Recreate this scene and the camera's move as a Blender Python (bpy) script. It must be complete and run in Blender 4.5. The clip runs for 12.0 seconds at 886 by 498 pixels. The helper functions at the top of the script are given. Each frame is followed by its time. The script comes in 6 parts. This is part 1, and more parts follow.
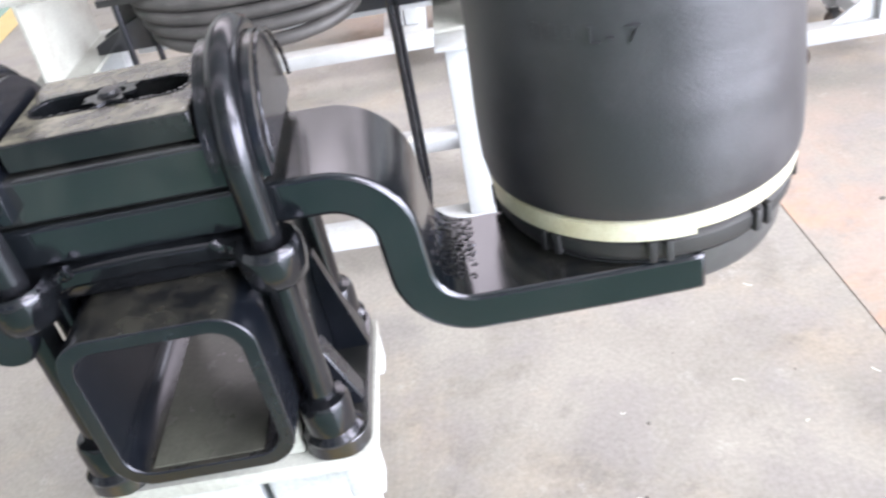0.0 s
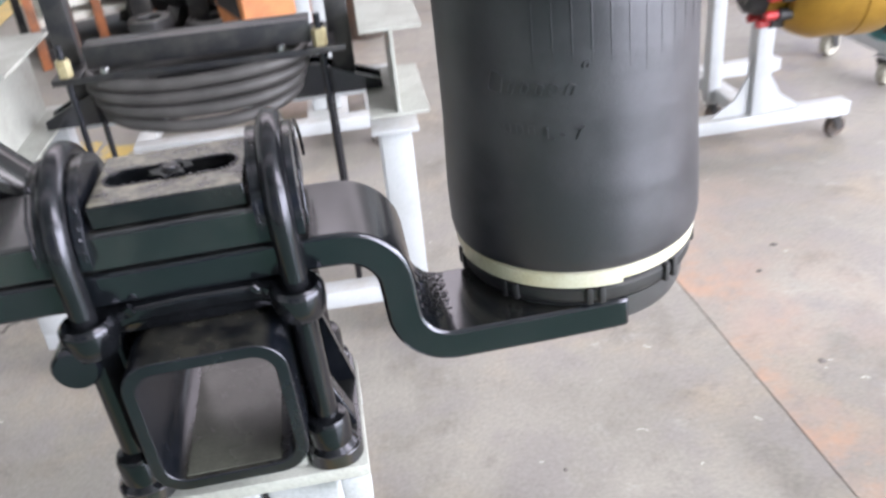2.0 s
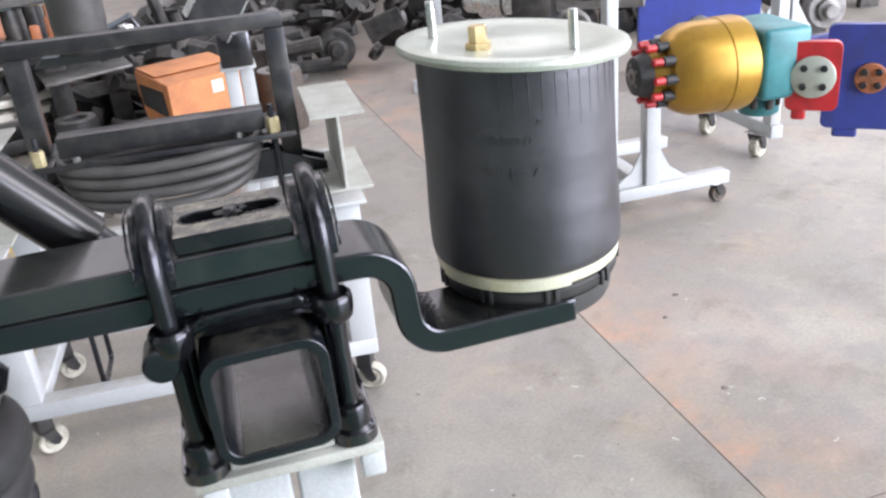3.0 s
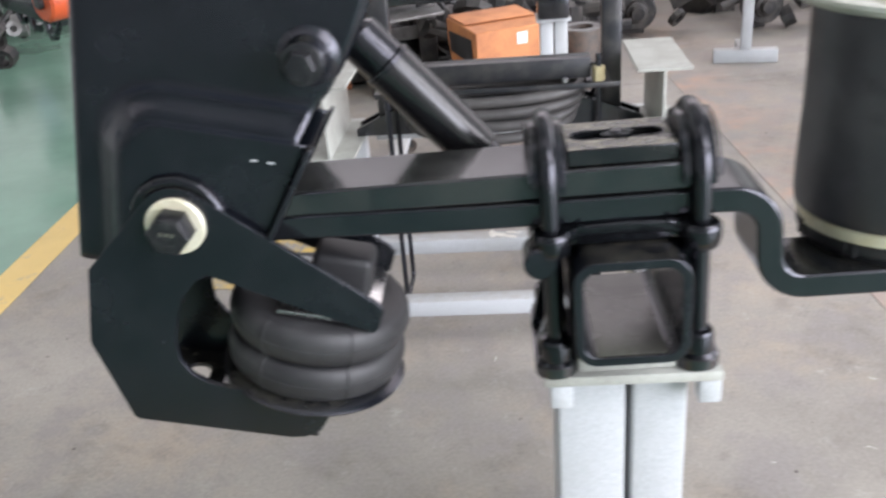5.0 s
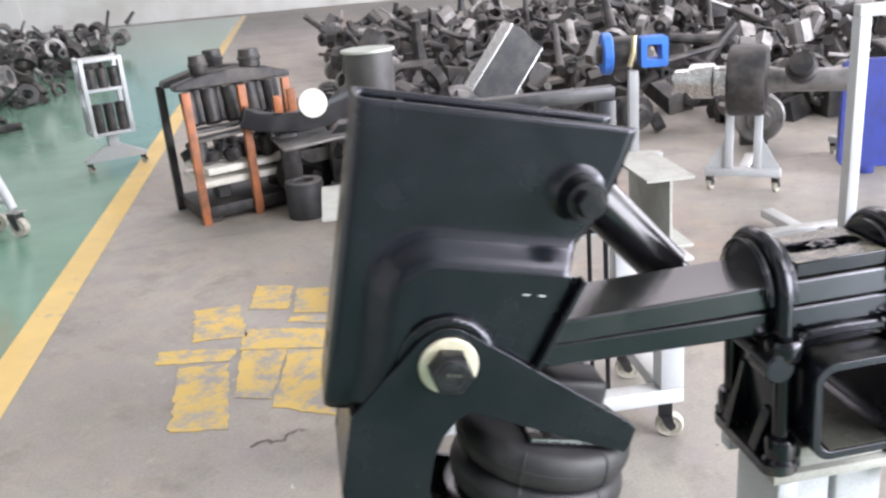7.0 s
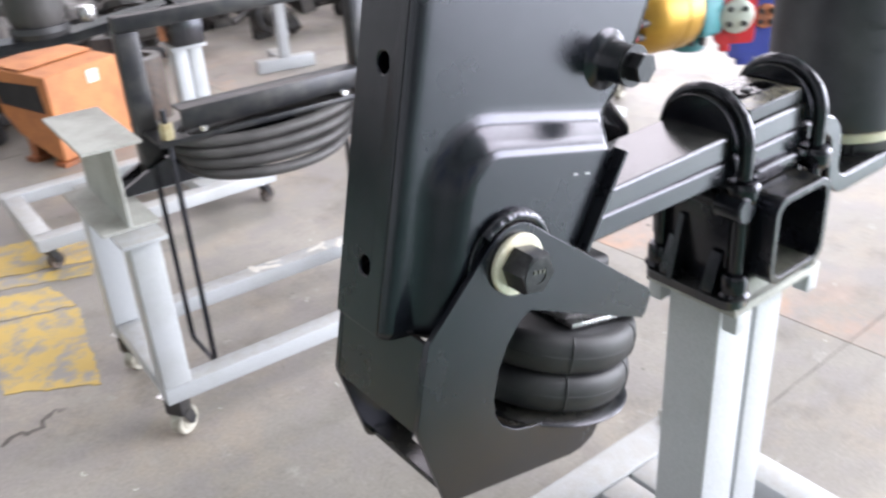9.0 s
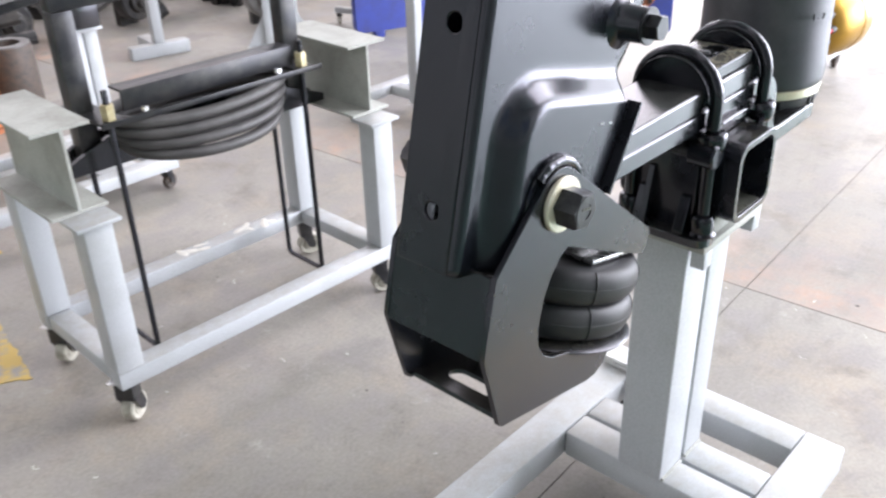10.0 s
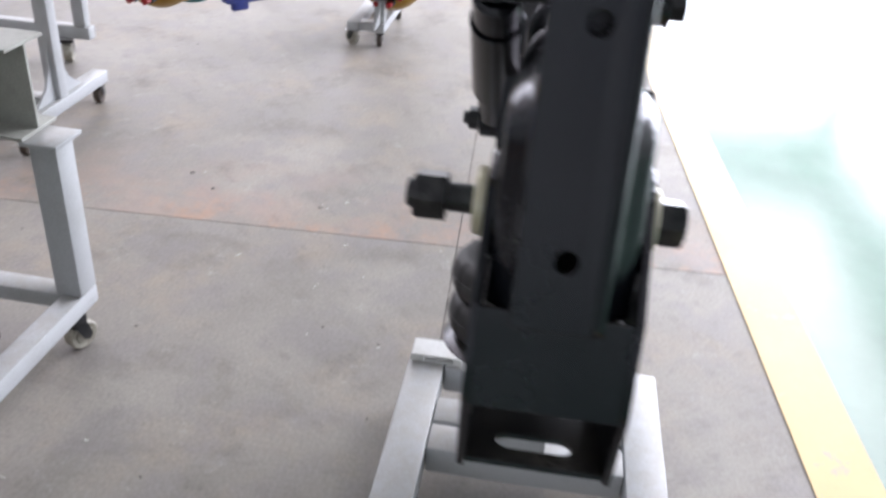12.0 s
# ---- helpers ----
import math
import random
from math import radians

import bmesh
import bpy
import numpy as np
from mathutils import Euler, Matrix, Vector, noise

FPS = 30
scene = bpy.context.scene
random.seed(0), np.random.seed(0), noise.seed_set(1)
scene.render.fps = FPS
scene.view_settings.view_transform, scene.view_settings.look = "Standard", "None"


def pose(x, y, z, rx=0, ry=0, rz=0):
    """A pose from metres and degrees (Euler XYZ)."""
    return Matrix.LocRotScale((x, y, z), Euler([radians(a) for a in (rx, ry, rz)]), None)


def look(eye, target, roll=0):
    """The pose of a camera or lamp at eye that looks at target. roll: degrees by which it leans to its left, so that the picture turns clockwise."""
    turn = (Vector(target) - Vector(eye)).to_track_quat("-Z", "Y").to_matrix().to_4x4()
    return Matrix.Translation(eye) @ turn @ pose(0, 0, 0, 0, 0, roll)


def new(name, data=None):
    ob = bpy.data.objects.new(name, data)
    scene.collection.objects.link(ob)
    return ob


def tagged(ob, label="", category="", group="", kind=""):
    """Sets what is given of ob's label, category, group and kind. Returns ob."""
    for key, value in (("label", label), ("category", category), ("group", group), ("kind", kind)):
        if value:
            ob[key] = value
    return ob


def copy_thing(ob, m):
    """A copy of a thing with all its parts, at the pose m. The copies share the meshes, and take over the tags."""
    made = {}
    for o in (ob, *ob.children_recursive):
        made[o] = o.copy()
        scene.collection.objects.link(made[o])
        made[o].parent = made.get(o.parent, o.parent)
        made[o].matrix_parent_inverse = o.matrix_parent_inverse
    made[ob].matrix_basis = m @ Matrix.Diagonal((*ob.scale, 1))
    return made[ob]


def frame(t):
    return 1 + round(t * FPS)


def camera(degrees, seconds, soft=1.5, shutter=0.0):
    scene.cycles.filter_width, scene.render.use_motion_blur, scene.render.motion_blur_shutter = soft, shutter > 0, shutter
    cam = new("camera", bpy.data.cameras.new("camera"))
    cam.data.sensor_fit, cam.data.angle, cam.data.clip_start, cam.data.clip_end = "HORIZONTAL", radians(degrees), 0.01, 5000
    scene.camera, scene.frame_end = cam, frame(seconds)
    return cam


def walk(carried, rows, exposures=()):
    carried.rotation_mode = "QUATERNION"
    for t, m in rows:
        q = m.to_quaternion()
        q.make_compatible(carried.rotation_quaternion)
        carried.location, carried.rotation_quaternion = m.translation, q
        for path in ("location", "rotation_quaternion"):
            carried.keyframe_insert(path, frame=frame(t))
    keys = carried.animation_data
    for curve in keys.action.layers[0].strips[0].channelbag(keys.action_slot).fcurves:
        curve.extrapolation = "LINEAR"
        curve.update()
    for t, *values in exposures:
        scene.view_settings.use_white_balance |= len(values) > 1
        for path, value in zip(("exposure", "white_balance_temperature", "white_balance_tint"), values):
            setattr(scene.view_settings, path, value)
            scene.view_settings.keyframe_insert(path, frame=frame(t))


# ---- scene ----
cam = camera(54.2, 12.0, 2.4, 0.7)
PATH = [
    (0, (0.252, -0.551, 1.378), (0.173, 1.093, 0.242), -11.0),
    (0.5, (0.269, -0.572, 1.387), (0.25, 1.08, 0.259), -11.1),
    (1, (0.249, -0.594, 1.402), (0.238, 1.059, 0.277), -9.9),
    (1.5, (0.225, -0.641, 1.435), (0.245, 1.017, 0.316), -8.7),
    (2, (0.164, -0.72, 1.471), (0.346, 0.994, 0.457), -6.0),
    (2.5, (0.058, -0.881, 1.513), (0.425, 0.871, 0.62), -5.8),
    (2.7, (0.03, -0.924, 1.521), (0.464, 0.834, 0.673), -5.4),
    (4.3, (-0.028, -1.103, 1.562), (0.135, 0.706, 0.724), -3.7),
    (4.5, (-0.055, -1.097, 1.539), (-0.04, 0.723, 0.71), -5.2),
    (5, (-0.171, -1.063, 1.524), (-0.306, 0.735, 0.657), -4.9),
    (5.5, (-0.347, -0.975, 1.506), (-0.407, 0.812, 0.61), -5.9),
    (6, (-0.487, -0.941, 1.504), (-0.41, 0.843, 0.604), -5.9),
    (6.5, (-0.603, -1.028, 1.553), (-0.401, 0.824, 0.825), -5.9),
    (6.7, (-0.652, -1.069, 1.6), (-0.429, 0.807, 0.944), -5.7),
    (8.3, (-1.124, -0.844, 1.627), (-0.433, 0.839, 0.797), -2.7),
    (8.5, (-1.144, -0.797, 1.602), (-0.362, 0.829, 0.739), -3.3),
    (9, (-1.226, -0.723, 1.584), (-0.176, 0.713, 0.67), -3.7),
    (9.5, (-1.373, -0.688, 1.593), (-0.189, 0.628, 0.662), -3.4),
    (10, (-1.503, -0.631, 1.593), (-0.212, 0.565, 0.642), -1.6),
    (10.5, (-1.459, -0.525, 1.567), (-0.113, 0.569, 0.571), -0.5),
    (11, (-1.432, -0.437, 1.548), (-0.046, 0.424, 0.391), -1.3),
    (11.5, (-1.516, -0.169, 1.542), (0.086, 0.283, 0.431), -1.2),
    (12, (-1.541, 0.124, 1.556), (0.174, 0.306, 0.544), 4.2),
]
EXPOSURES = [(0.0, -0.23, 6500, 23.5), (1.0, -0.5, 6500, 23.5), (1.5, -0.6, 6500, 23.5), (2.5, -0.78, 6500, 23.5), (4.5, -0.93, 6500, 23.5), (5.5, -0.81, 6650, 23.5), (6.5, -0.59, 6650, 23.5), (8.5, -0.62, 6550, 23.5), (9.5, -0.6, 6500, 23.5), (10.5, -0.8, 6500, 23.5), (11.0, -0.94, 6500, 23.5), (12.0, -1.37, 6450, 25.0)]
walk(cam, [(t, look(eye, target, roll)) for t, eye, target, roll in PATH], EXPOSURES)


# ---- light ----
world = bpy.data.worlds.new("sky")
scene.world = world
world.use_nodes = True
_n = world.node_tree.nodes
_sky = _n.new("ShaderNodeTexSky")
_sky.sky_type, _sky.sun_disc = "NISHITA", False
_sky.sun_elevation, _sky.sun_rotation = radians(42), radians(120)
world.node_tree.links.new(_sky.outputs[0], _n["Background"].inputs[0])
_n["Background"].inputs[1].default_value = 0.15


def area_lamp(name, eye, target, sx, sy, power, colour=(1, 1, 1)):
    lamp = bpy.data.lights.new(name, "AREA")
    lamp.shape, lamp.size, lamp.size_y, lamp.energy, lamp.color = "RECTANGLE", sx, sy, power, colour
    ob = new(name, lamp)
    ob.matrix_world = look(eye, target)
    return ob


# unseen roof lights, high east windows and open south-east gates, added for light
for _x, _y, _l, _w, _p in ((6.4, -1.6, 30, 1.4, 300), (6.4, 3.0, 30, 1.4, 190), (9.0, 9.8, 26, 5.0, 2500), (3.0, 16.6, 28, 3.0, 1100)):
    area_lamp("added_roof_light", (_x, _y, 7.6), (_x, _y, 0), _l, _w, _p, (1.0, 0.985, 0.99))
area_lamp("added_roof_light", (11.0, -4.9, 7.7), (11.0, -4.9, 0), 14, 3.6, 3300, (0.95, 0.98, 1.0))
area_lamp("added_clerestory_light", (21.9, 13.0, 5.2), (0, 13.0, 4.6), 23, 4.2, 4600, (0.90, 0.965, 1.0))
area_lamp("east_gate_light", (21.9, -4.5, 3.25), (0, -4.5, 2.4), 6.0, 6.1, 4900, (0.86, 0.95, 1.0))
area_lamp("south_gate_light", (12.75, -7.9, 3.25), (12.75, 0, 2.0), 15.5, 6.1, 9300, (0.86, 0.95, 1.0))


# ---- materials ----
def nodes_of(name):
    m = bpy.data.materials.new(name)
    m.use_nodes = True
    return m, m.node_tree.nodes, m.node_tree.links, m.node_tree.nodes["Principled BSDF"]


def noise_node(n, l, scale, detail=4.0, rough=0.6, coord="Object"):
    tc, nz = n.new("ShaderNodeTexCoord"), n.new("ShaderNodeTexNoise")
    nz.inputs["Scale"].default_value, nz.inputs["Detail"].default_value, nz.inputs["Roughness"].default_value = scale, detail, rough
    l.new(tc.outputs[coord], nz.inputs["Vector"])
    return nz.outputs["Fac"]


def ramp(n, l, fac, stops):
    r = n.new("ShaderNodeValToRGB")
    while len(r.color_ramp.elements) < len(stops):
        r.color_ramp.elements.new(0.5)
    for e, (p, c) in zip(r.color_ramp.elements, stops):
        e.position, e.color = p, (*c, 1) if len(c) == 3 else c
    l.new(fac, r.inputs[0])
    return r.outputs[0]


def mix(n, l, fac, a, b, mode="MIX"):
    x = n.new("ShaderNodeMix")
    x.data_type, x.blend_type = "RGBA", mode
    for sock, v in ((x.inputs[0], fac), (x.inputs[6], a), (x.inputs[7], b)):
        if isinstance(v, (int, float)):
            sock.default_value = v
        elif isinstance(v, tuple):
            sock.default_value = (*v, 1)
        else:
            l.new(v, sock)
    return x.outputs[2]


def bump(n, l, b, fac, strength, dist):
    k = n.new("ShaderNodeBump")
    k.inputs["Strength"].default_value, k.inputs["Distance"].default_value = strength, dist
    l.new(fac, k.inputs["Height"])
    l.new(k.outputs[0], b.inputs["Normal"])


def surface(name, base, second, rough=0.5, metal=0.0, scale=8.0, grain=220.0, relief=0.1, spread=0.12, dist=0.001, low=0.42, high=0.66, coat=0.0, dust=0.0, gloss=0.5, tint=(1, 1, 1), dirt=(0.27, 0.25, 0.18), chips=0.0, chip=(0.10, 0.09, 0.08)):
    """Paint, rubber or metal with broad stains of a second colour, a fine grain and uneven gloss."""
    m, n, l, b = nodes_of(name)
    broad, fine = noise_node(n, l, scale, 5), noise_node(n, l, grain, 3)
    stain = ramp(n, l, broad, [(low, (0, 0, 0)), (high, (1, 1, 1))])
    colour = mix(n, l, 0.12, mix(n, l, stain, base, second), ramp(n, l, fine, [(0.3, (0.0, 0.0, 0.0)), (0.7, (1, 1, 1))]), "OVERLAY")
    if chips:
        # knocks and scuffs down to the metal
        knocked = ramp(n, l, noise_node(n, l, 34, 7, 0.72), [(0.69, (0, 0, 0)), (0.72, (chips,) * 3)])
        scuffed = ramp(n, l, noise_node(n, l, 5, 8, 0.75), [(0.56, (0, 0, 0)), (0.72, (chips * 0.45,) * 3)])
        colour = mix(n, l, scuffed, mix(n, l, knocked, colour, chip), tuple(0.5 * (a + b) for a, b in zip(base, chip)))
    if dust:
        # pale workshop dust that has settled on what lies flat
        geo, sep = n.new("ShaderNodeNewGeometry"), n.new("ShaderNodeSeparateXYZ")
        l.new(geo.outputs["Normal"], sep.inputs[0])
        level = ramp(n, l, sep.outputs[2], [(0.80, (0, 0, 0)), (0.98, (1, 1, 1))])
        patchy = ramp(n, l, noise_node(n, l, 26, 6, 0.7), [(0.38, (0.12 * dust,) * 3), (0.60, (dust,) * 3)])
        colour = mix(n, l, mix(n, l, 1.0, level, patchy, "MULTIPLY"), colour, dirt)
    l.new(colour, b.inputs["Base Color"])
    rr = n.new("ShaderNodeMapRange")
    rr.inputs[3].default_value, rr.inputs[4].default_value = max(rough - spread, 0.03), min(rough + spread, 1.0)
    l.new(broad, rr.inputs[0])
    l.new(rr.outputs[0], b.inputs["Roughness"])
    b.inputs["Metallic"].default_value = metal
    b.inputs["Coat Weight"].default_value = coat
    b.inputs["Specular IOR Level"].default_value = gloss
    b.inputs["Specular Tint"].default_value = (*tint, 1)
    if relief:
        bump(n, l, b, fine, relief, dist)
    return m


COOL = (0.90, 0.90, 1.0)
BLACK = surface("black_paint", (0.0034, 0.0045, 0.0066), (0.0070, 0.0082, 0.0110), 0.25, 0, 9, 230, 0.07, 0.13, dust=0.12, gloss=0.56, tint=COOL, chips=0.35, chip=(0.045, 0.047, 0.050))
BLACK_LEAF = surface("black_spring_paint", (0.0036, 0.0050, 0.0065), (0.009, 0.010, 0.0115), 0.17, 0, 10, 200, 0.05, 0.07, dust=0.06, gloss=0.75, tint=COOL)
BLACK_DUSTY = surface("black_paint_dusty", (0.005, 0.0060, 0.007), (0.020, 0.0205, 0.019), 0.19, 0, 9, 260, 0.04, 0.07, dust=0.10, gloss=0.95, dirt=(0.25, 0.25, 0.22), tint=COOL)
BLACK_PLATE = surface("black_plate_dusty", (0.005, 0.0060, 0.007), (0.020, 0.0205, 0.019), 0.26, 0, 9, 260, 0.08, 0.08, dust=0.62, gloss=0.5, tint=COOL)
BLACK_GLOSS = surface("black_paint_glossy", (0.004, 0.0046, 0.0055), (0.007, 0.0078, 0.009), 0.16, 0, 22, 75, 0.24, 0.06, 0.002, tint=COOL)
ROD_BLACK = surface("black_enamel_rod", (0.004, 0.0046, 0.0055), (0.008, 0.0086, 0.010), 0.20, 0, 16, 160, 0.06, 0.06, tint=COOL)
BOLT_BLACK = surface("black_oxide_steel", (0.022, 0.023, 0.026), (0.05, 0.05, 0.052), 0.36, 0.6, 40, 300, 0.08)
RUBBER = surface("black_rubber", (0.015, 0.015, 0.0165), (0.032, 0.032, 0.033), 0.56, 0, 11, 420, 0.12, 0.08)
RUBBER_GREY = surface("dusty_grey_rubber", (0.042, 0.040, 0.039), (0.075, 0.071, 0.068), 0.55, 0, 8, 300, 0.12, 0.1)
SKIRT_RUBBER = surface("smooth_grey_plastic", (0.030, 0.032, 0.034), (0.05, 0.052, 0.054), 0.34, 0, 9, 300, 0.08, 0.08)
BAG_RUBBER = surface("dusty_bag_rubber", (0.014, 0.014, 0.0165), (0.046, 0.045, 0.049), 0.46, 0, 6, 420, 0.24, 0.10, gloss=0.8, tint=(0.94, 0.92, 1.0))
CREAM = surface("cream_zinc_plate", (0.66, 0.63, 0.50), (0.55, 0.50, 0.34), 0.34, 0.25, 16, 300, 0.05)
RUBBER_SATIN = surface("satin_black_sleeve", (0.007, 0.007, 0.008), (0.012, 0.012, 0.013), 0.22, 0, 9, 320, 0.05, 0.06)
DUSTY_STEEL = surface("dusty_bare_steel", (0.085, 0.088, 0.072), (0.050, 0.051, 0.043), 0.27, 0.0, 12, 240, 0.1, gloss=0.4)
LID = surface("pale_zinc_lid", (0.43, 0.46, 0.41), (0.37, 0.39, 0.33), 0.33, 0.3, 6, 300, 0.04)
BRASS = surface("brass", (0.72, 0.58, 0.32), (0.60, 0.46, 0.24), 0.3, 1.0, 60, 300, 0.05)
STEEL = surface("bright_steel", (0.62, 0.62, 0.62), (0.45, 0.45, 0.44), 0.28, 1.0, 40, 300, 0.05)
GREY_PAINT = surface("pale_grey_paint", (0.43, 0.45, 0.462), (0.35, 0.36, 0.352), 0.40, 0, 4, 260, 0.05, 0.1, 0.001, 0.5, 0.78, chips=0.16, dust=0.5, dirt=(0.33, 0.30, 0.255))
YELLOW_ZINC = surface("yellow_zinc", (0.46, 0.40, 0.24), (0.36, 0.30, 0.16), 0.35, 0.35, 40, 300, 0.05)
BLUE_BRIGHT = surface("bright_blue_paint", (0.03, 0.16, 0.55), (0.02, 0.10, 0.36), 0.4, 0, 8, 200, 0.05)
WHITE_SHEET = surface("white_foam_sheet", (0.72, 0.70, 0.64), (0.60, 0.57, 0.50), 0.7, 0, 6, 120, 0.1)
ORANGE_RED = surface("orange_red_paint", (0.62, 0.10, 0.03), (0.48, 0.08, 0.03), 0.4, 0, 8, 200, 0.05)
WHITE_BOX = surface("glaring_white_paint", (0.72, 0.73, 0.72), (0.60, 0.60, 0.57), 0.22, 0, 9, 120, 0.1, 0.08)
GREY_PAINT_OLD = surface("chalky_grey_paint", (0.37, 0.38, 0.345), (0.28, 0.277, 0.245), 0.55, 0, 9, 180, 0.14, 0.1, 0.001, 0.42, 0.7, chips=0.45)
DARK_STEEL = surface("dark_mill_steel", (0.028, 0.029, 0.033), (0.060, 0.058, 0.056), 0.34, 0.4, 12, 240, 0.1)
BRONZE = surface("gold_paint", (0.38, 0.215, 0.03), (0.30, 0.165, 0.025), 0.34, 0.55, 7, 200, 0.06)
RED = surface("red_paint", (0.45, 0.02, 0.025), (0.30, 0.02, 0.02), 0.35, 0, 10, 200, 0.05)
TEAL = surface("teal_paint", (0.03, 0.20, 0.22), (0.025, 0.14, 0.16), 0.4, 0, 8, 200, 0.05)
BLUE = surface("blue_paint", (0.03, 0.05, 0.26), (0.03, 0.04, 0.18), 0.4, 0, 8, 200, 0.05)
ORANGE = surface("orange_carton", (0.52, 0.20, 0.07), (0.40, 0.15, 0.06), 0.6, 0, 7, 120, 0.1)
RUST_ORANGE = surface("rusty_orange_paint", (0.36, 0.12, 0.045), (0.20, 0.08, 0.04), 0.55, 0, 12, 160, 0.15)
WHITE_FLAKE = surface("white_flake", (0.62, 0.60, 0.55), (0.45, 0.43, 0.40), 0.6, 0, 30, 300, 0.1)
CASTER = surface("cream_nylon", (0.42, 0.40, 0.335), (0.26, 0.245, 0.20), 0.5, 0, 30, 300, 0.1)
CASTER_DARK = surface("brown_rubber_tread", (0.09, 0.065, 0.05), (0.05, 0.045, 0.04), 0.6, 0, 30, 300, 0.1)
WALL = surface("hall_wall_paint", (0.62, 0.63, 0.61), (0.50, 0.50, 0.47), 0.7, 0, 0.6, 40, 0.1)
CEIL = surface("hall_roof_sheet", (0.45, 0.46, 0.46), (0.36, 0.37, 0.37), 0.6, 0, 0.5, 30, 0.1)
PARTS_DARK = surface("greasy_dark_iron", (0.024, 0.024, 0.025), (0.08, 0.073, 0.066), 0.5, 0.4, 7, 160, 0.2, 0.2)
PARTS_GREY = surface("bare_grey_casting", (0.23, 0.225, 0.22), (0.12, 0.112, 0.105), 0.45, 0.5, 7, 160, 0.2, 0.2)


def concrete_mat(name):
    m, n, l, b = nodes_of(name)
    geo = n.new("ShaderNodeNewGeometry")

    def nz(scale, detail=6, rough=0.6):
        k = n.new("ShaderNodeTexNoise")
        k.inputs["Scale"].default_value, k.inputs["Detail"].default_value, k.inputs["Roughness"].default_value = scale, detail, rough
        l.new(geo.outputs["Position"], k.inputs["Vector"])
        return k.outputs["Fac"]
    big, mid, fine, speck = nz(0.7), nz(5.0), nz(90.0, 3), nz(26.0, 5, 0.75)
    c = ramp(n, l, big, [(0.3, (0.222, 0.205, 0.179)), (0.7, (0.322, 0.301, 0.266))])
    # broad warm and dark stains, scuffs, pale and dark specks
    c = mix(n, l, ramp(n, l, nz(1.9, 7, 0.68), [(0.49, (0, 0, 0)), (0.66, (0.65, 0.65, 0.65))]), c, (0.36, 0.295, 0.225))
    c = mix(n, l, ramp(n, l, nz(1.3, 5, 0.6), [(0.50, (0, 0, 0)), (0.66, (0.55, 0.55, 0.55))]), c, (0.370, 0.346, 0.304))
    c = mix(n, l, ramp(n, l, nz(2.7, 9, 0.74), [(0.32, (0.85, 0.85, 0.85)), (0.48, (0.0, 0.0, 0.0))]), c, (0.165, 0.150, 0.130))
    c = mix(n, l, ramp(n, l, nz(8.5, 9, 0.78), [(0.58, (0, 0, 0)), (0.70, (0.75, 0.75, 0.75))]), c, (0.40, 0.385, 0.355))
    c = mix(n, l, ramp(n, l, mid, [(0.38, (0.7, 0.7, 0.7)), (0.52, (0.0, 0.0, 0.0))]), c, (0.245, 0.226, 0.214))
    c = mix(n, l, ramp(n, l, nz(11.0, 8, 0.8), [(0.30, (0.8, 0.8, 0.8)), (0.46, (0, 0, 0))]), c, (0.20, 0.185, 0.172))
    c = mix(n, l, ramp(n, l, speck, [(0.66, (0, 0, 0)), (0.76, (0.6, 0.6, 0.6))]), c, (0.46, 0.44, 0.42))
    c = mix(n, l, ramp(n, l, speck, [(0.24, (0.7, 0.7, 0.7)), (0.33, (0, 0, 0))]), c, (0.14, 0.13, 0.12))
    c = mix(n, l, 0.12, c, ramp(n, l, fine, [(0.3, (0, 0, 0)), (0.7, (1, 1, 1))]), "OVERLAY")
    # worn red-lead paint on one side of the expansion joint, thickest right beside it
    across = n.new("ShaderNodeVectorMath")
    across.operation, across.inputs[1].default_value = "DOT_PRODUCT", (0.99912, 0.0419, 0.0)
    l.new(geo.outputs["Position"], across.inputs[0])

    def step(a, b):
        k = n.new("ShaderNodeMapRange")
        k.interpolation_type = "SMOOTHSTEP"
        k.inputs[1].default_value, k.inputs[2].default_value = min(a, b), max(a, b)
        k.inputs[3].default_value, k.inputs[4].default_value = (0.0, 1.0) if a < b else (1.0, 0.0)
        l.new(across.outputs["Value"], k.inputs[0])
        return k.outputs[0]
    side = step(JX - 0.004, JX + 0.006)
    broad = mix(n, l, 1.0, mix(n, l, 1.0, side, step(1.90, 1.30), "MULTIPLY"), ramp(n, l, nz(3.0, 6, 0.7), [(0.42, (0, 0, 0)), (0.66, (0.5, 0.5, 0.5))]), "MULTIPLY")
    c = mix(n, l, broad, c, (0.42, 0.285, 0.225))
    thick = mix(n, l, 1.0, mix(n, l, 1.0, side, step(1.48, 1.17), "MULTIPLY"), ramp(n, l, nz(4.2, 8, 0.72), [(0.50, (0, 0, 0)), (0.66, (0.62, 0.62, 0.62))]), "MULTIPLY")
    c = mix(n, l, thick, c, (0.50, 0.275, 0.17))
    l.new(c, b.inputs["Base Color"])
    rr = n.new("ShaderNodeMapRange")
    rr.inputs[3].default_value, rr.inputs[4].default_value = 0.38, 0.68
    l.new(mid, rr.inputs[0])
    l.new(rr.outputs[0], b.inputs["Roughness"])
    bump(n, l, b, speck, 0.12, 0.003)
    return m


